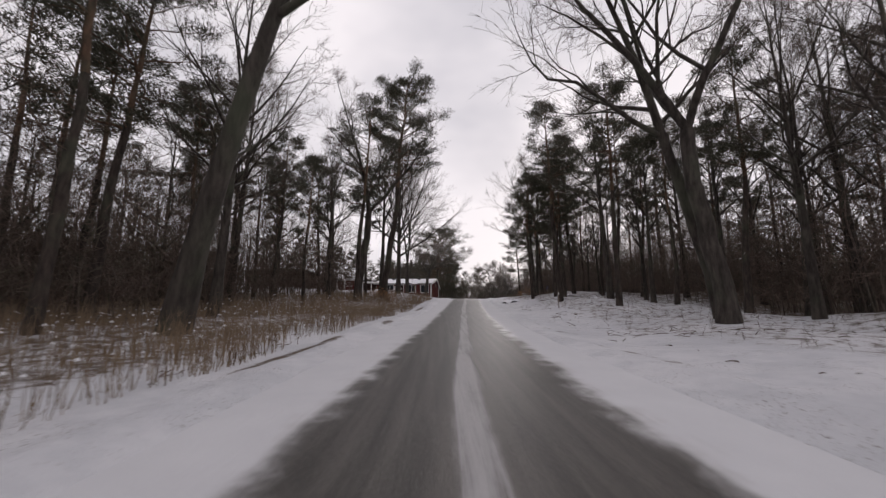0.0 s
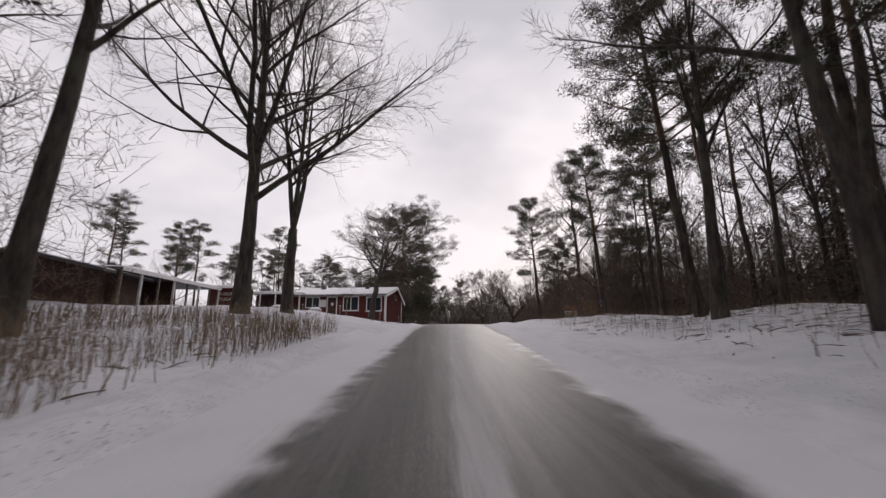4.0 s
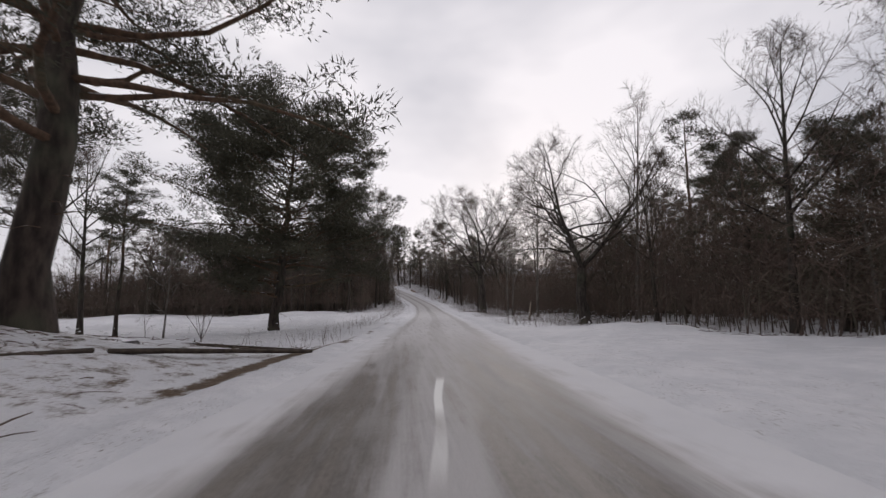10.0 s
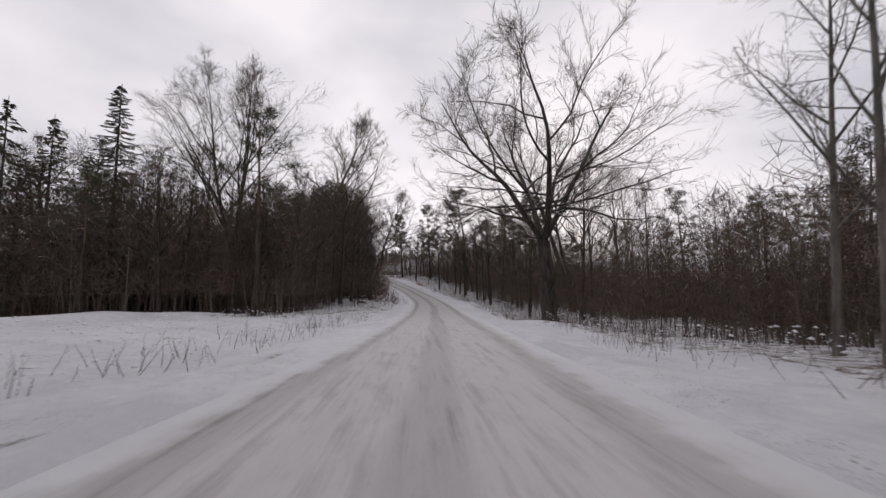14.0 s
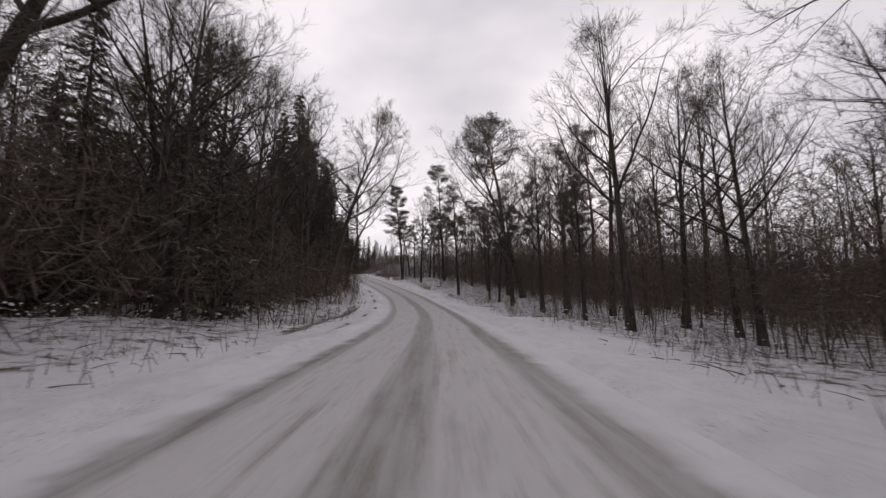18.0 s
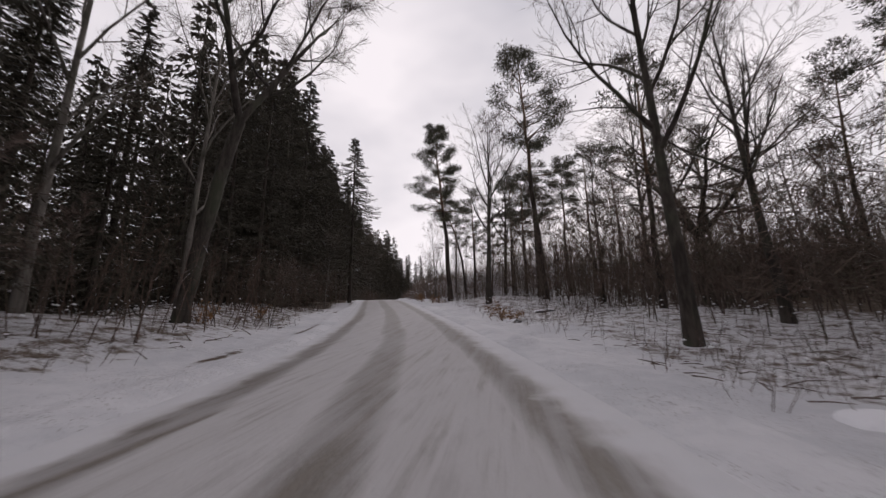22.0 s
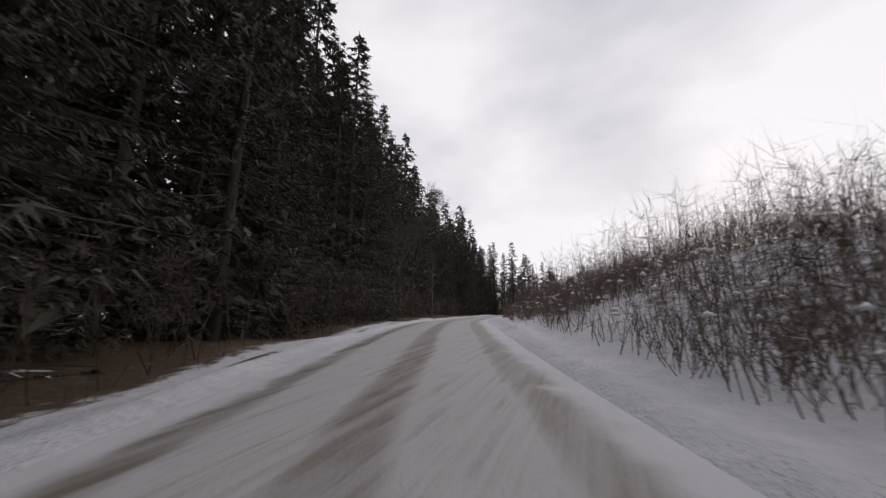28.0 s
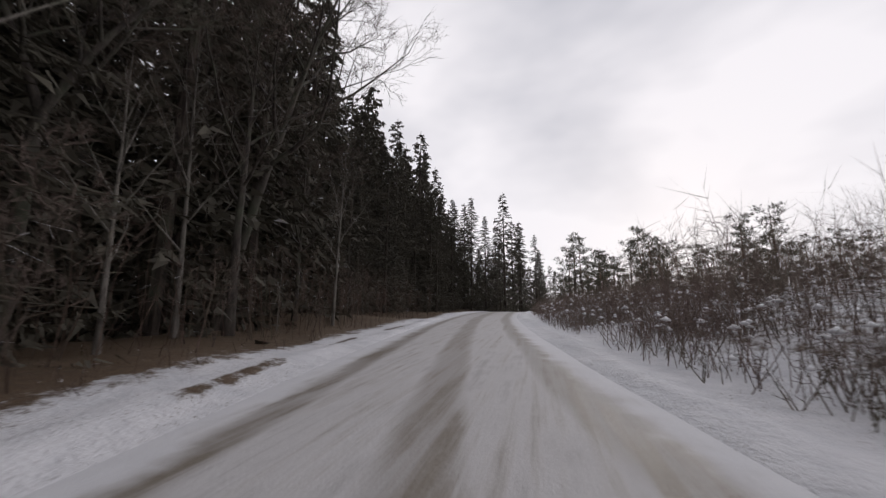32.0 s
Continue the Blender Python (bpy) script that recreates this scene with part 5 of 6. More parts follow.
# the trees that stand out along the way: kind, x, y, height
STANDING = [
    ("pine", 10.9, 22.8, 15), ("pine", 10.0, 31.2, 17), ("pine", 21.7, 27.7, 14), ("beech", 20.6, 31.0, 16), ("pine", 14.0, 29.5, 17), ("pine", 19.0, 35.0, 18), ("beech", 12.4, 27.2, 17),
    ("pine", -9.4, 24.7, 9), ("pine", -15.5, 22.0, 14), ("pine", -14.0, 30.5, 15), ("pine", -17.5, 34.0, 15), ("pine", -13.5, 40.0, 14), ("pine", -20.0, 28.0, 16), ("pine", -13.0, 13.5, 15), ("pine", -16.5, 16.5, 17), ("beech", -12.0, 37.0, 15), ("beech", -11.5, 18.5, 13),
    ("pine", 11.2, 36.5, 17), ("pine", 11.9, 35.9, 17), ("pine", 8.7, 35.6, 14), ("beech", 9.6, 38.5, 16), ("pine", 12.4, 40.5, 16), ("beech", 11.2, 44.0, 14), ("pine", 15.0, 42.0, 17), ("pine", 17.0, 39.0, 17), ("pine", 16.4, 54.5, 13), ("pine", 15.2, 48.5, 16), ("pine", 18.6, 58.5, 16), ("beech", 21.5, 62.0, 14),
    ("beech", 22.5, 79.0, 20), ("oldpine", 25.0, 71.4, 9.5), ("oldpine", 28.5, 76.5, 12), ("pine", 25.5, 74.5, 13), ("widepine", 22.5, 86.5, 13), ("oldpine", 25.0, 93.0, 12),
    ("pine", -27, 92, 15), ("pine", -23, 96, 15), ("pine", -17, 101, 14), ("pine", -30, 86, 16), ("pine", -20, 90, 14), ("pine", -34, 88, 17), ("pine", -37, 80, 17), ("beech", -14, 93, 12), ("pine", -13, 99, 12), ("pine", -16, 104, 13), ("pine", -20.5, 103, 14), ("pine", -25, 101, 15), ("pine", -29, 97, 15), ("pine", -32, 100, 16), ("pine", -10.5, 104, 11), ("beech", -19, 97, 13), ("beech", -24, 94, 12), ("beech", -9.5, 98, 11), ("beech", -30, 92, 13), ("beech", -14, 106, 12), ("pine", -38, 94, 16), ("pine", -42, 88, 17), ("beech", -36, 90, 14),
    ("widepine", 32.5, 104.0, 15.5), ("widepine", 28.8, 103.5, 13), ("widepine", 36.0, 107.5, 15), ("widepine", 16.8, 62.5, 15), ("birch", -2.6, 95.2, 4.6), ("birch", -3.6, 95.8, 4.2), ("bush", -1.6, 96.0, 3.4),
    ("oak", 19.8, 105.0, 13.5), ("birch", 22.5, 103.0, 16), ("oldpine", 26.5, 110.0, 10), ("birch", 19.0, 112.2, 11), ("oak", 25.0, 114.5, 10), ("birch", 17.5, 116.5, 11), ("birch", 18.4, 118.0, 12),
    ("fan", -4.3, 139.8, 19), ("spruce", -12.9, 139.4, 17.5), ("oak", -24.0, 147.0, 16), ("oak", -34.0, 146.0, 15), ("pine", -28.5, 140.5, 13), ("beech", -17.0, 143.0, 13), ("spruce", -19.5, 145.0, 14), ("beech", -8.5, 147.0, 14),
    ("oak", 19.6, 137.9, 18.5), ("beech", 36.0, 156.5, 18), ("beech", 27.0, 146.0, 13), ("bush", 16.8, 139.5, 3), ("bush", 22.3, 153.8, 5), ("beech", 2.2, 153.7, 13), ("beech", 0.5, 152.3, 12), ("beech", -1.4, 150.8, 13), ("bush", 2.6, 154.2, 4.5), ("bush", -0.6, 152.0, 4.5), ("beech", 21.6, 149.0, 10), ("beech", 23.4, 160.0, 11),
    ("beech", 24.4, 172.9, 17), ("bush", 1.1, 168.5, 6), ("birch", 2.1, 168.9, 8.5), ("pine", 27.1, 184.6, 12.5), ("pine", 32.0, 200.4, 15), ("beech", -0.6, 172.0, 17), ("beech", 0.3, 181.0, 17), ("beech", -1.6, 167.0, 17), ("beech", -3.5, 175.0, 18),
    ("beech", 9.6, 208.6, 17), ("pine", 13.6, 210.0, 18), ("beech", 21.4, 212.5, 15), ("beech", 10.9, 220.8, 13), ("oak", 22.0, 206.0, 11.5), ("pine", 16.2, 215.0, 13), ("pine", 24.8, 195.2, 14), ("beech", 19.0, 196.0, 14), ("pine", 11.7, 221.4, 14), ("pine", 14.6, 225.4, 14),
    ("beech", 14.9, 193.0, 16), ("birch", -2.6, 196.4, 13), ("birch", -0.4, 190.0, 11),
    ("birch", 11.6, 213.3, 9), ("bush", 14.6, 207.2, 4.2), ("bush", 15.6, 205.0, 4.6), ("bush", 12.8, 203.4, 4.0),
    ("birch", 3.4, 223.0, 7), ("birch", 2.4, 224.6, 6.5), ("birch", 4.4, 225.0, 7), ("pine", 9.5, 222.4, 10), ("birch", 1.6, 227.0, 6), ("birch", 3.0, 226.0, 7),
    ("birch", -5.5, 217.8, 9), ("birch", -23.0, 264.7, 8), ("birch", -21.8, 262.0, 9), ("birch", -22.6, 268.5, 9), ("birch", -20.8, 258.5, 8), ("beech", -22.4, 266.0, 11), ("beech", -24.4, 272.0, 11),
    ("widespruce", -5.7, 220.8, 19.5), ("spruce", -23.9, 305.0, 16.5), ("spruce", -25.5, 299.7, 16), ("spruce", -22.2, 311.0, 18), ("spruce", -27.0, 306.0, 18), ("spruce", -19.2, 318.0, 15), ("spruce", -20.6, 315.0, 16), ("spruce", -23.4, 295.0, 14),
]
# those that lean: kind, x, y, height, the way the top leans (degrees from the x axis), variant
LEANING = [("fork", 10.7, 13.9, 20, 175, 0), ("leanbeech", 11.6, 15.2, 20, 190, 0), ("leanbeech", -7.8, 10.7, 16, -10, 0), ("fork", -7.9, 34.0, 17, 0, 0), ("tallpine", -5.9, 36.5, 23, -25, 0), ("fan", -6.0, 48.8, 21, 0, 0), ("fan", -5.0, 51.6, 15, 40, 1),
           ("heropine", -2.2, 106.5, 13.8, -20, 0), ("heropine", -1.7, 88.9, 17.0, 20, 1), ("yardoak", -3.5, 71.6, 12.6, 0, 0), ("leanpine", 21.0, 191.5, 22, 150, 0), ("leanbeech", -4.6, 158.6, 16, 10, 0), ("leanbeech", -2.2, 163.5, 15, 0, 1), ("leanpine", 6.7, 223.4, 12.0, 178, 1), ("densepine", 5.75, 217.7, 18, 165, 1), ("leanbeech", 21.7, 187.5, 13, 172, 0), ("leanbeech", 0.9, 184.5, 13, 10, 0), ("leanbeech", 0.7, 193.2, 13, -10, 1), ("leanbeech", -25.0, 268.0, 11, 0, 0), ("leanbeech", -24.0, 261.5, 10, -30, 1), ("widepine", 16.4, 77.8, 19, 178, 0),
           ("leanbeech", 27.7, 152.0, 15, 170, 0), ("leanbeech", 29.5, 155.0, 16, 185, 1), ("widepine", 12.6, 46.5, 16, 178, 1), ("birch", -5.2, 216.5, 9, 20, 1), ("birch", -4.6, 213.0, 8, -30, 2)]
pick = random.Random(77)
for kind, x, y, h in STANDING:
    plant(kind, x, y, h / TALL[kind], rng=pick)
for kind, x, y, h, way, i in LEANING:
    plant(kind, x, y, h / TALL[kind], radians(way), i)


def woods(side, y0, y1, u0, u1, mix, gap, seed, size=(0.8, 1.15), mass=""):
    """Scatter trees between two distances from the road; mix: kind to number."""
    rng = random.Random(seed)
    for kind, count in mix.items():
        for _ in range(count):
            for _ in range(14):
                y = rng.uniform(y0, y1)
                u = u0 + (u1 - u0) * rng.random() ** 1.3
                x = float(road_x(y)) + side * u
                if all((x - a) ** 2 + (y - b) ** 2 > gap * gap for a, b in spots) and not (44 < y < 135 and -34 < x < float(road_x(y)) - 4) and not (side > 0 and 119 < y < 140 and u < 21):
                    plant(kind, x, y, rng.uniform(*size), rng=rng, mass=mass or ("spruce_wood" if kind in ("farspruce", "youngspruce") else ""))
                    break


woods(-1, -12, 44, 9.0, 22, {"pine": 9, "beech": 15, "bush": 16}, 1.9, 1, (0.85, 1.2))
woods(-1, -12, 50, 18, 48, {"farpine": 12, "farbeech": 32, "bush": 20, "youngspruce": 8}, 2.0, 21, (0.9, 1.3))
woods(-1, 136, 158, 12, 60, {"farpine": 9, "farbeech": 46, "youngspruce": 40, "bush": 30}, 1.6, 2, (0.65, 1.0))
woods(-1, 137, 158, 11, 26, {"beech": 14, "birch": 3, "bush": 16, "youngspruce": 14}, 1.6, 3, (0.55, 0.8))
woods(-1, 138, 172, 18, 45, {"farbeech": 24, "bush": 10, "youngspruce": 44, "farspruce": 6}, 1.7, 23, (0.7, 1.05))
woods(-1, 148, 180, 8.0, 26, {"beech": 18, "birch": 3, "bush": 16, "youngspruce": 16, "spruce": 4}, 1.5, 4, (0.7, 1.1))
woods(-1, 171, 188, 9.0, 14, {"spruce": 11, "youngspruce": 8}, 1.7, 55, (0.95, 1.2))
woods(-1, 186, 201, 9.5, 13, {"spruce": 8}, 2.0, 5, (0.6, 0.85))
woods(-1, 201, 208, 8.5, 12, {"spruce": 6}, 2.2, 6, (0.95, 1.2))
woods(-1, 204, 214, 6.8, 7.4, {"widespruce": 2}, 2.6, 39, (1.0, 1.1))
woods(-1, 206, 272, 7.6, 9.8, {"spruce": 28}, 2.1, 35, (1.1, 1.45))
woods(-1, 274, 302, 9.0, 12.0, {"spruce": 10}, 2.1, 38, (0.9, 1.1))
woods(-1, 204, 272, 9.6, 13, {"farspruce": 26}, 2.0, 36, (1.3, 1.7))
woods(-1, 292, 325, 7.0, 13, {"spruce": 14}, 2.2, 37, (0.85, 1.1))
woods(-1, 206, 320, 11, 24, {"farspruce": 110}, 1.6, 25, (1.2, 1.6))
woods(-1, 186, 207, 13, 30, {"farspruce": 26}, 1.6, 57, (0.6, 0.95))
woods(-1, 164, 190, 12, 30, {"farspruce": 26}, 1.6, 56, (0.85, 1.15))
woods(-1, 244, 322, 11, 26, {"farspruce": 45}, 1.4, 26, (1.2, 1.6))
woods(-1, 180, 275, 5.2, 7.0, {"birch": 2, "bush": 30}, 1.5, 6, (0.5, 0.85))
woods(1, 4, 48, 13, 26, {"pine": 5, "beech": 14, "bush": 14}, 1.8, 7, (0.8, 1.1))
woods(1, -12, 46, 22, 50, {"farpine": 9, "farbeech": 30, "bush": 16, "youngspruce": 10}, 2.0, 27, (0.8, 1.1))
woods(1, 44, 64, 15, 40, {"farpine": 5, "farbeech": 14, "bush": 18, "youngspruce": 8}, 1.8, 8, (0.7, 1.0))
woods(1, 62, 122, 12, 20, {"birch": 6, "bush": 30, "beech": 10}, 1.6, 9, (0.55, 0.8))
woods(1, 60, 125, 20, 55, {"farbeech": 60, "bush": 22, "farpine": 11, "youngspruce": 14}, 1.9, 29, (0.7, 1.0))
woods(1, 128, 192, 8.5, 20, {"beech": 19, "birch": 5, "bush": 24, "pine": 3}, 2.0, 10, (0.6, 0.95))
woods(1, 114, 200, 16, 55, {"farbeech": 54, "farpine": 15, "bush": 24, "youngspruce": 8}, 2.2, 30, (0.65, 1.0))
woods(1, 190, 224, 12, 42, {"farpine": 12, "birch": 6, "bush": 18, "farbeech": 30}, 2.0, 11, (0.55, 0.8))
woods(1, 216, 234, 6.0, 20, {"birch": 8, "bush": 10, "farpine": 4}, 1.6, 31, (0.45, 0.65))
woods(1, 285, 350, 30, 100, {"scrubpine": 110}, 1.6, 12, (0.75, 1.1), "pine_wood")
woods(1, 292, 350, 8, 34, {"scrubpine": 80}, 1.4, 14, (0.7, 1.0), "pine_wood")
woods(-1, 300, 420, -3, 40, {"farspruce": 85}, 2.2, 13, (0.8, 1.05))


def join_trees(name, label, items):
    """Trees too deep in the wood to tell apart, as one mesh."""
    verts, faces, mats, slots, k = [], [], [], [], 0
    cache = {}
    for ob, m in items:
        if ob.name not in cache:
            got = []
            for c in ob.children:
                v = np.empty(len(c.data.vertices) * 3, np.float32)
                c.data.vertices.foreach_get("co", v)
                got.append((v.reshape(-1, 3), [np.array(p.vertices) for p in c.data.polygons], c.data.materials[0]))
            cache[ob.name] = got
        mm = np.array(m)
        for v, f, mat in cache[ob.name]:
            if mat not in mats:
                mats.append(mat)
            verts.append(v @ mm[:3, :3].T + mm[:3, 3])
            faces += [(q + k).tolist() for q in f]
            slots += [mats.index(mat)] * len(f)
            k += len(v)
    me = mesh_of(name, np.concatenate(verts).tolist(), faces, mats)
    me.polygons.foreach_set("material_index", np.array(slots, np.int32))
    return tagged(new(name, me), label, "trees", kind="stuff")


MASS_LABEL = {"spruce_wood": "dense dark spruces standing deep in the wood", "pine_wood": "low dark pine wood beyond the bend"}
for name, items in massed.items():
    join_trees(name, MASS_LABEL[name], items)
for kind, obs in KINDS.items():
    for i, ob in enumerate(obs):
        if (kind, i) not in used:
            for c in list(ob.children):
                bpy.data.objects.remove(c)
            bpy.data.objects.remove(ob)

# ------------------------------------------------------------------ undergrowth: saplings, shrubs, dry stalks


def stems(name, side, y0, y1, u0, u1, count, tall, thick, twigs, material, seed, label, lean=0.12, cap=0.0, bias=1.0):
    """Thin upright stems with side twigs, too many to count."""
    rng = np.random.default_rng(seed)
    so = Soup()
    y = rng.uniform(y0, y1, count)
    u = u0 + (u1 - u0) * rng.random(count) ** bias
    # they stand in clumps
    keep = np.sin(0.9 * y + 1.7 * np.sin(0.53 * u)) + np.sin(1.7 * u + 0.41 * y) + rng.normal(size=count) * 0.7 > -0.6
    y, u = y[keep], u[keep]
    x = road_x(y) + side * u
    free = ~((y > 50) & (y < 90) & (x < 0)) & ~((y > 90) & (y < 134) & (x < road_x(y) - 6.5))
    x, y = x[free], y[free]
    z = ground_z(x, y) - 0.05
    n = len(x)
    h = tall * rng.uniform(0.45, 1.1, n)
    base = np.stack([x, y, z], -1)
    tilt = rng.normal(size=(n, 3)) * lean
    tilt[:, 2] = 1
    tip = base + tilt * h[:, None]
    mid = (base + tip) / 2 + rng.normal(size=(n, 3)) * h[:, None] * 0.03
    r = thick * rng.uniform(0.6, 1.3, n)
    an = np.arange(3) * 2 * np.pi / 3
    ring = np.stack([np.cos(an), np.sin(an), 0 * an], -1)
    v = np.stack([base[:, None] + ring * r[:, None, None], mid[:, None] + ring * r[:, None, None] * 0.7], 1).reshape(n, 6, 3)
    v = np.concatenate([v, tip[:, None]], 1)
    f = np.array([[0, 1, 4], [0, 4, 3], [1, 2, 5], [1, 5, 4], [2, 0, 3], [2, 3, 5], [3, 4, 6], [4, 5, 6], [5, 3, 6]])
    so.v.append(v.reshape(-1, 3))
    so.f += (f[None] + (np.arange(n) * 7)[:, None, None]).reshape(-1, 3).tolist()
    so.k += n * 7
    for _ in range(twigs):
        s = rng.uniform(0.25, 0.95, (n, 1))
        b = np.where(s < 0.5, base + (mid - base) * s * 2, mid + (tip - mid) * (s * 2 - 1))
        d = rng.normal(size=(n, 3)) + np.array([0, 0, 0.7])
        d /= np.linalg.norm(d, axis=1)[:, None]
        so.blades(b, b + d * (np.minimum(h, 4.2) * rng.uniform(0.15, 0.38, n))[:, None], thick * 1.1, rng)
    ob = new(name, so.mesh(name, material))
    return tagged(ob, label, "undergrowth", kind="stuff")


stems("sapling_thicket", -1, -12, 46, 12, 46, 2200, 5.0, 0.028, 8, M_TWIG, 1, "dense bare sapling thicket in the snow", bias=0.8)
stems("sapling_thicket", 1, -12, 60, 14, 50, 1800, 4.0, 0.028, 7, M_TWIG, 2, "dense bare sapling thicket in the snow", bias=0.7)
stems("sapling_thicket", 1, 60, 128, 11, 45, 4600, 4.0, 0.022, 9, M_TWIG, 3, "dense bare sapling thicket in the snow")
stems("sapling_thicket", -1, 138, 175, 12, 46, 3200, 4.4, 0.026, 9, M_TWIG, 4, "dense bare sapling thicket in the snow")
stems("sapling_thicket", 1, 120, 222, 9, 55, 4200, 3.6, 0.02, 8, M_TWIG, 5, "dense bare sapling thicket in the snow")
stems("sapling_thicket", -1, 136, 150, 10, 60, 3000, 3.6, 0.026, 8, M_TWIG, 6, "dense bare sapling thicket in the snow")
stems("sapling_thicket", -1, 160, 290, 5.2, 12, 2200, 3.6, 0.014, 9, M_BROWNTWIG, 7, "thin bare saplings under the spruces", lean=0.2)
stems("hillside_shrub_growth", 1, 221, 310, 4.8, 34, 6000, 1.6, 0.009, 10, M_SHOOT, 8, "bare snow-dusted shrubs on the bank", lean=0.2)
stems("hillside_shrub_growth", 1, 220, 300, 4.3, 13, 11500, 1.35, 0.007, 10, M_SHOOT, 16, "bare snow-dusted shrubs on the bank", lean=0.22)
stems("hillside_shrub_growth", 1, 222, 300, 3.9, 7, 4500, 0.9, 0.010, 10, M_SHOOT, 18, "low snow-dusted shrubs at the foot of the bank", lean=0.3)
stems("hillside_shrub_growth", 1, 226, 275, 5.5, 20, 2000, 2.8, 0.008, 12, M_SHOOT, 9, "tall bare shoots on the bank", lean=0.14)
stems("hillside_shoots", 1, 229, 282, 6.0, 15, 900, 2.7, 0.010, 14, M_SHOOT, 61, "tall bare upright shoots on the bank", lean=0.13)
stems("hillside_shoots", 1, 254, 274, 5.8, 9, 120, 3.6, 0.012, 14, M_SHOOT, 62, "tall bare upright shoots on the bank", lean=0.16)
stems("dry_stalks", -1, -12, 46, 4.1, 15, 24000, 0.9, 0.007, 3, M_REED, 10, "dry straw-coloured stalks in the snow", lean=0.12, bias=1.3)
stems("dry_stalks", 1, 34, 62, 5.0, 13, 1200, 0.6, 0.006, 2, M_REED, 11, "dry straw-coloured stalks in the snow", lean=0.18)
stems("verge_shrub_growth", -1, 92, 176, 4.2, 12, 3000, 0.7, 0.006, 5, M_BROWNTWIG, 12, "low bare shrubs along the verge", lean=0.3)
stems("verge_shrub_growth", 1, 100, 222, 4.6, 12, 5200, 0.8, 0.006, 5, M_BROWNTWIG, 13, "low bare shrubs along the verge", lean=0.3)
stems("verge_shrub_growth", -1, 165, 290, 4.4, 8, 1500, 0.5, 0.006, 5, M_BROWNTWIG, 14, "low bare shrubs along the verge", lean=0.35)
stems("verge_shrub_growth", 1, -10, 62, 6.5, 22, 1600, 0.6, 0.007, 5, M_BROWNTWIG, 15, "low bare shrubs in the snow", lean=0.35)


# tall young growth behind the first rows
stems("young_growth", 1, 62, 126, 13, 34, 1900, 8.5, 0.032, 16, M_TWIG, 41, "crowded tall young broadleaf stems", lean=0.08)
stems("young_growth", 1, 126, 222, 12, 40, 1900, 7.0, 0.03, 15, M_TWIG, 42, "crowded tall young broadleaf stems", lean=0.08)
stems("young_growth", 1, 198, 236, 14, 50, 1500, 5.5, 0.03, 15, M_TWIG, 46, "crowded tall young broadleaf stems", lean=0.1)
stems("young_growth", -1, 138, 192, 11, 40, 2700, 9.0, 0.034, 16, M_TWIG, 43, "crowded tall young broadleaf stems", lean=0.08)
stems("young_growth", -1, -12, 46, 14, 40, 1300, 9.0, 0.034, 15, M_TWIG, 44, "crowded tall young broadleaf stems", lean=0.08)
stems("young_growth", 1, -12, 60, 16, 44, 1200, 8.0, 0.034, 15, M_TWIG, 45, "crowded tall young broadleaf stems", lean=0.08)
# the deep woods behind
stems("deep_woods", -1, -14, 50, 26, 60, 3000, 7.0, 0.10, 9, M_TWIG, 31, "dim tangle of trunks deep in the woods")
stems("deep_woods", 1, -14, 60, 26, 60, 3000, 6.0, 0.10, 9, M_TWIG, 32, "dim tangle of trunks deep in the woods")
stems("deep_woods", 1, 60, 130, 22, 60, 4500, 5.5, 0.10, 9, M_TWIG, 33, "dim tangle of trunks deep in the woods")
stems("deep_woods", -1, 142, 180, 24, 62, 4500, 6.5, 0.10, 9, M_TWIG, 34, "dim tangle of trunks deep in the woods")
stems("deep_woods", 1, 130, 225, 24, 62, 3600, 4.5, 0.08, 9, M_TWIG, 35, "dim tangle of trunks deep in the woods")
stems("deep_woods", -1, 180, 310, 22, 40, 1300, 8.0, 0.09, 9, M_TWIG, 36, "dim tangle of trunks deep in the woods")


def twig_tangle(side, y0, y1, u0, u1, low, high, count, seed):
    """The crossing fine twigs of crowded young growth at the wood's edge."""
    rng = np.random.default_rng(seed)
    so = Soup()
    y = rng.uniform(y0, y1, count)
    x = road_x(y) + side * (u0 + (u1 - u0) * rng.random(count) ** 1.4)
    z = ground_z(x, y) + low + (high - low) * rng.random(count) ** 1.3
    b = np.stack([x, y, z], 1)
    d = rng.normal(size=(count, 3)) * np.array([1, 1, 0.7]) + np.array([0, 0, 0.8])
    d /= np.linalg.norm(d, axis=1)[:, None]
    so.blades(b, b + d * rng.uniform(0.5, 1.6, (count, 1)), 0.03, rng)
    tagged(new("twig_tangle", so.mesh("twig_tangle", M_TANGLE)), "brown tangle of fine bare twigs", "undergrowth", kind="stuff")


twig_tangle(-1, -12, 48, 13, 40, 0.7, 8.0, 52000, 1)
twig_tangle(1, -12, 62, 15, 40, 0.6, 6.0, 46000, 2)
twig_tangle(1, 62, 128, 12, 34, 0.5, 6.5, 62000, 3)
twig_tangle(-1, 137, 188, 10, 36, 1.3, 9.0, 70000, 4)
twig_tangle(-1, 136, 150, 14, 60, 1.3, 7.0, 30000, 6)
twig_tangle(1, 128, 224, 10, 40, 0.7, 6.0, 66000, 5)
twig_tangle(-1, 152, 186, 6.4, 10.5, 0.6, 4.5, 2600, 91)


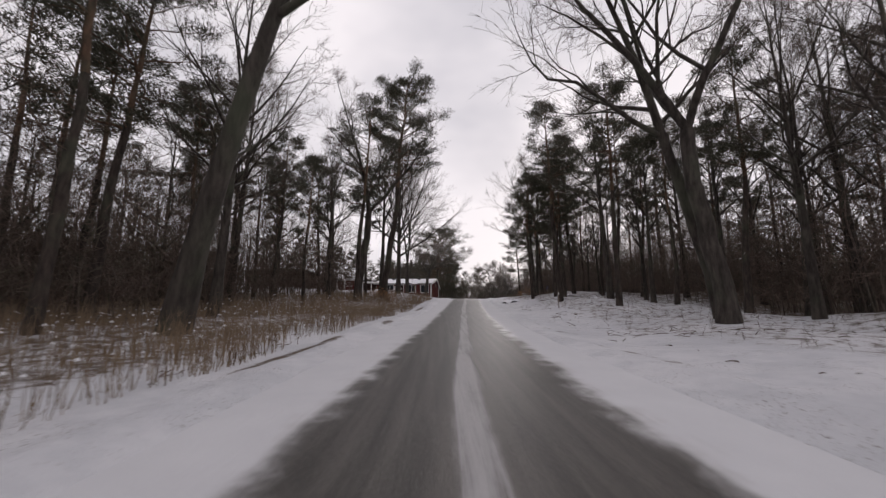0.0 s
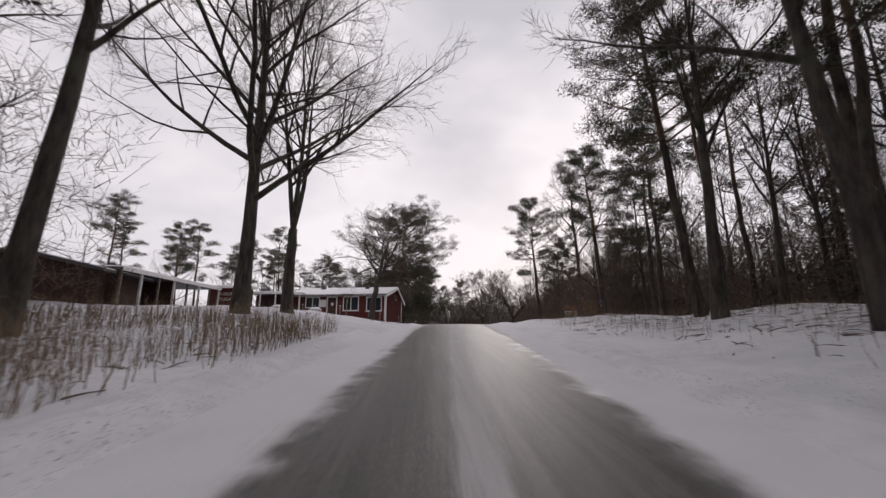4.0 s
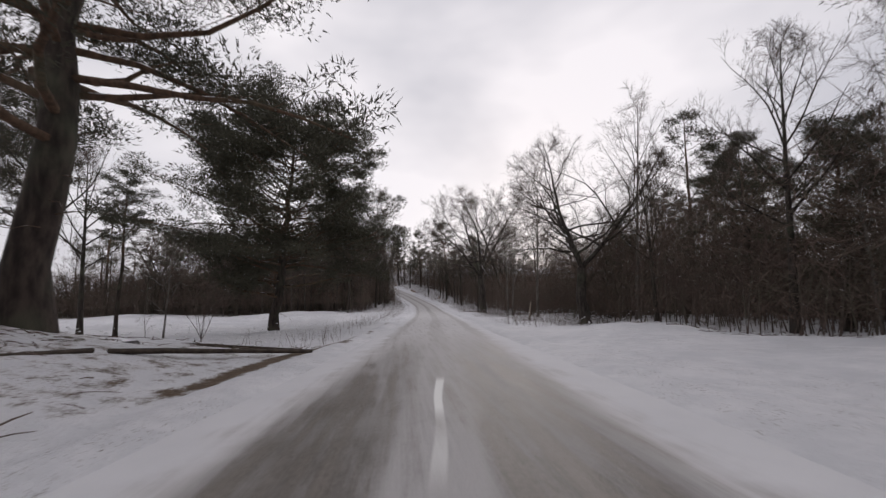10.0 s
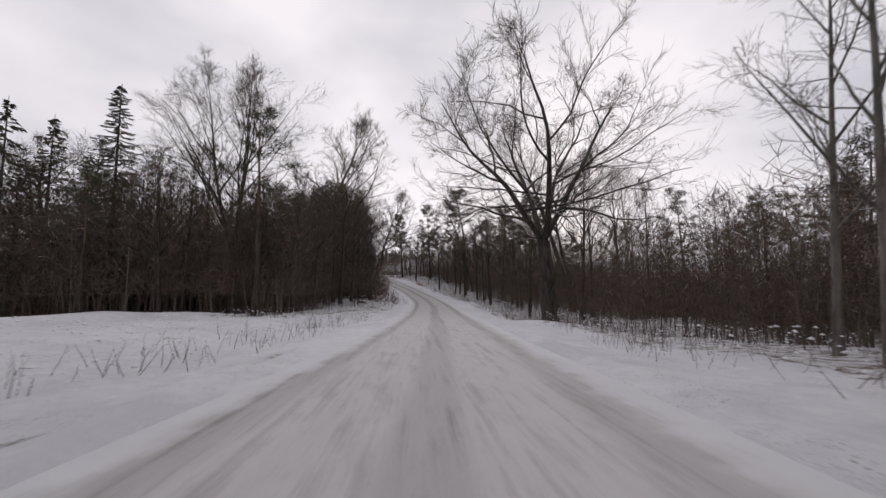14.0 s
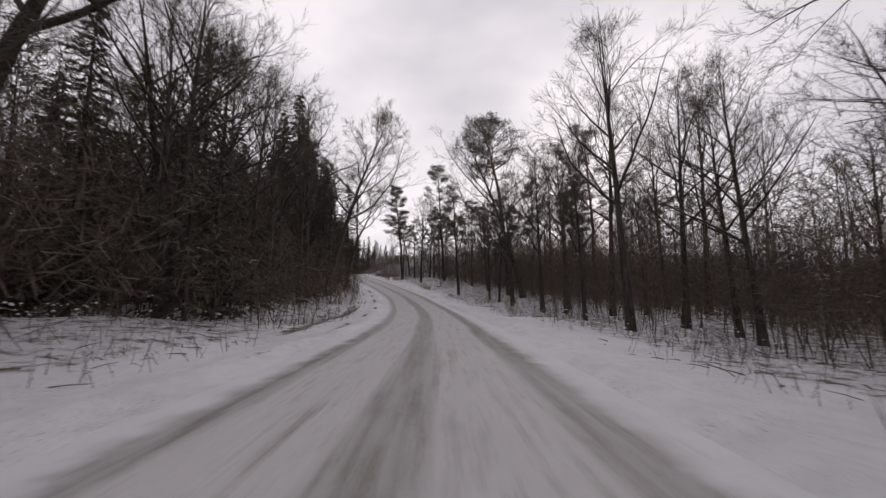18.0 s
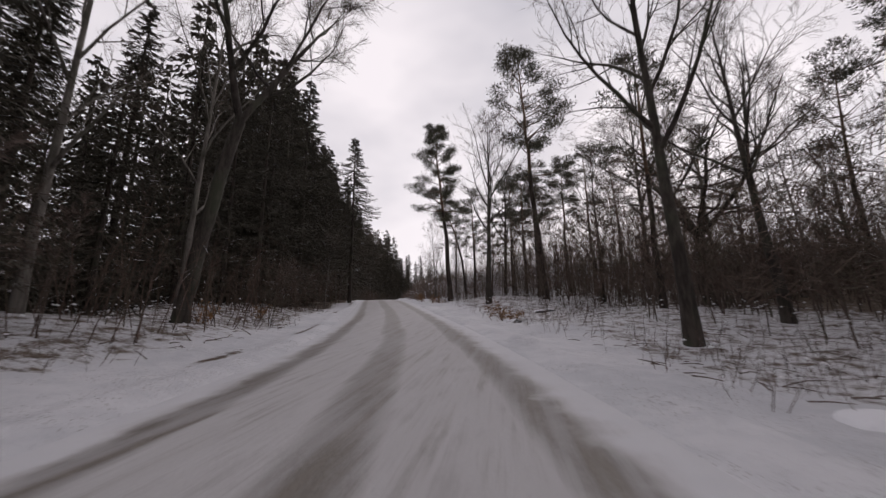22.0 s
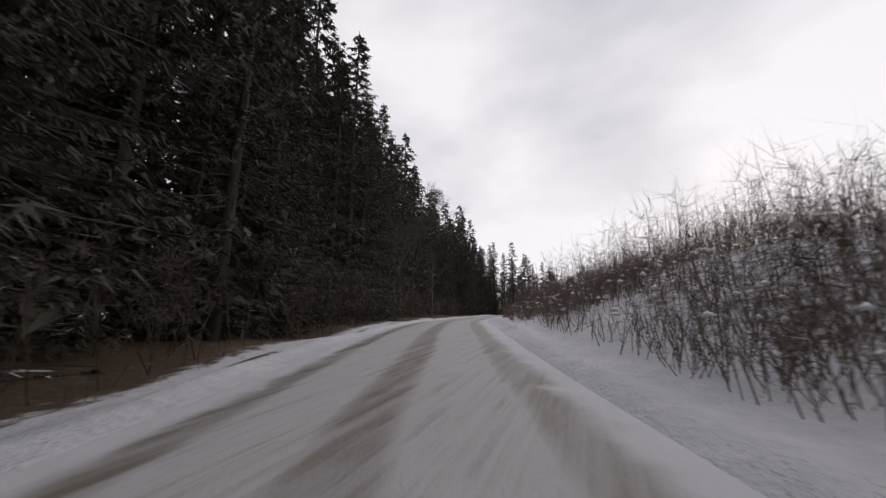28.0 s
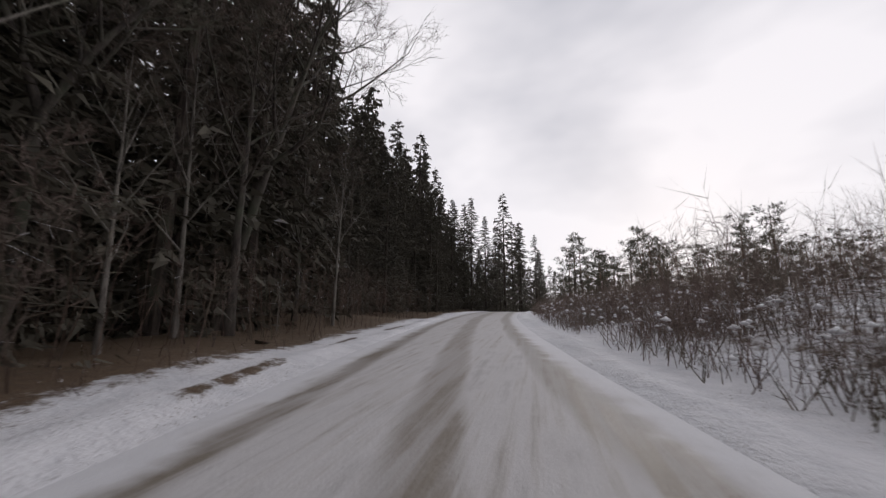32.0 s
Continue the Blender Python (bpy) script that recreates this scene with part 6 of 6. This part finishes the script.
def fallen_sticks(side, y0, y1, u0, u1, count, seed):
    """Twigs and broken sticks lying in the snow."""
    rng = np.random.default_rng(seed)
    so = Soup()
    y = rng.uniform(y0, y1, count)
    u = rng.uniform(u0, u1, count)
    keep = np.sin(0.7 * y + 1.3 * np.sin(0.6 * u)) + np.sin(1.1 * u + 0.5 * y) + rng.normal(size=count) * 0.5 > 0.1
    y, u = y[keep], u[keep]
    a = rng.uniform(0, 6.28, len(y))
    ln = rng.uniform(0.1, 0.55, len(y)) ** 1.3
    x = road_x(y) + side * u
    x1, y1 = x + np.cos(a) * ln, y + np.sin(a) * ln
    b = np.stack([x, y, ground_z(x, y) + 0.015], 1)
    e = np.stack([x1, y1, ground_z(x1, y1) + 0.02 + 0.12 * rng.random(len(y)) ** 3], 1)
    so.tubes(np.stack([b, (b + e) / 2 + np.array([0, 0, 0.012]), e], 1), np.outer(rng.uniform(0.006, 0.016, len(y)), [1, 0.8, 0.4]), 3)
    tagged(new("fallen_sticks", so.mesh("fallen_sticks", M_TANGLE)), "broken twigs and sticks lying in the snow", "sticks", kind="stuff")


fallen_sticks(1, 0, 50, 4.6, 18, 2600, 1)
fallen_sticks(-1, 0, 46, 4.2, 9, 900, 2)
fallen_sticks(-1, 134, 215, 4.4, 14, 2400, 3)
fallen_sticks(1, 128, 228, 4.8, 15, 3200, 4)
fallen_sticks(1, 62, 98, 9.5, 13, 700, 5)
fallen_sticks(1, 74, 81, 10.0, 12.5, 900, 7)
fallen_sticks(1, 50, 64, 6.5, 14, 700, 8)
fallen_sticks(-1, 82, 93, 3.8, 12, 900, 9)
fallen_sticks(-1, 58, 84, 4.4, 9, 260, 6)


def snow_tufts(side, y0, y1, u0, u1, count, low, high, size, seed):
    """Small pads of snow caught in the shrubs."""
    rng = np.random.default_rng(seed)
    y = rng.uniform(y0, y1, count)
    x = road_x(y) + side * rng.uniform(u0, u1, count)
    z = ground_z(x, y) + rng.uniform(low, high, count)
    r = size * rng.uniform(0.4, 1.3, count)
    c = np.stack([x, y, z], -1)
    v = np.array([[1, 0, 0], [0, 1.2, 0.1], [-1.1, 0, 0], [0, -0.9, -0.1], [0.1, 0, 0.7], [0, 0.1, -0.25]], float)
    f = np.array([[0, 1, 4], [1, 2, 4], [2, 3, 4], [3, 0, 4], [1, 0, 5], [2, 1, 5], [3, 2, 5], [0, 3, 5]])
    a = rng.uniform(0, 6.28, count)
    rot = np.stack([np.stack([np.cos(a), -np.sin(a), 0 * a], -1), np.stack([np.sin(a), np.cos(a), 0 * a], -1), np.stack([0 * a, 0 * a, 1 + 0 * a], -1)], 1)
    vv = c[:, None] + np.einsum("nij,kj->nki", rot, v) * r[:, None, None]
    ff = (f[None] + (np.arange(count) * 6)[:, None, None]).reshape(-1, 3)
    tagged(new("snow_tufts", mesh_of("snow_tufts", vv.reshape(-1, 3).tolist(), ff.tolist(), M_SNOWCAP, True)), "pads of snow caught in the shrubs", "snow", kind="stuff")


snow_tufts(1, 224, 300, 4.4, 26, 7000, 0.02, 0.8, 0.09, 1)
snow_tufts(1, 100, 222, 5.2, 16, 2200, 0.03, 0.6, 0.055, 2)
snow_tufts(-1, 92, 200, 5.0, 14, 1800, 0.03, 0.5, 0.055, 3)
snow_tufts(-1, -10, 45, 5.0, 16, 1500, 0.03, 0.5, 0.055, 4)


def leafy_sapling(x, y, h, seed):
    """A young beech that has kept its brown leaves."""
    rng = np.random.default_rng(seed)
    st, le = Soup(), Soup()
    for _ in range(5):
        d = unit(rng.normal(size=3) * np.array([0.4, 0.4, 0]) + np.array([0, 0, 1]))
        p = [np.array([0, 0, -0.05]) + d * h * k / 3 + rng.normal(size=3) * 0.03 for k in range(4)]
        st.tube(p, [0.012, 0.01, 0.007, 0.003], 3)
        k = 40
        s = rng.uniform(0.25, 1, (k, 1))
        b = p[0] + (p[3] - p[0]) * s + rng.normal(size=(k, 3)) * 0.14 * h
        e = b + rng.normal(size=(k, 3)) * 0.06 - np.array([0, 0, 0.03])
        le.blades(b, e, 0.05, rng)
    t = thing("beech_sapling", "young beech sapling with withered brown leaves", "sapling", at_ground(x, y), "brown-leaved saplings")
    part("stem", st.mesh("stem", M_TWIG), t)
    part("foliage", le.mesh("foliage", M_LEAF), t, "withered brown leaves")


for i, (x, y, h) in enumerate(((3.2, 216.3, 0.8), (4.3, 216.2, 0.7), (5.0, 215.4, 0.6), (2.4, 218.2, 0.9), (10.4, 201.0, 0.7), (9.9, 202.2, 0.8), (11.0, 200.2, 0.6), (-0.4, 198.6, 0.7), (1.0, 193.8, 0.7), (-5.3, 35.0, 1.3), (-4.9, 34.4, 1.1), (-5.6, 34.2, 1.2), (-6.1, 35.6, 1.2), (-5.2, 36.8, 1.2), (-6.4, 34.6, 1.1), (12.8, 59.8, 1.2), (13.6, 58.6, 1.3), (14.4, 59.6, 1.2), (12.0, 57.6, 0.8), (17.2, 183.5, 1.0), (18.0, 176.0, 1.2))):
    leafy_sapling(x, y, h, i)
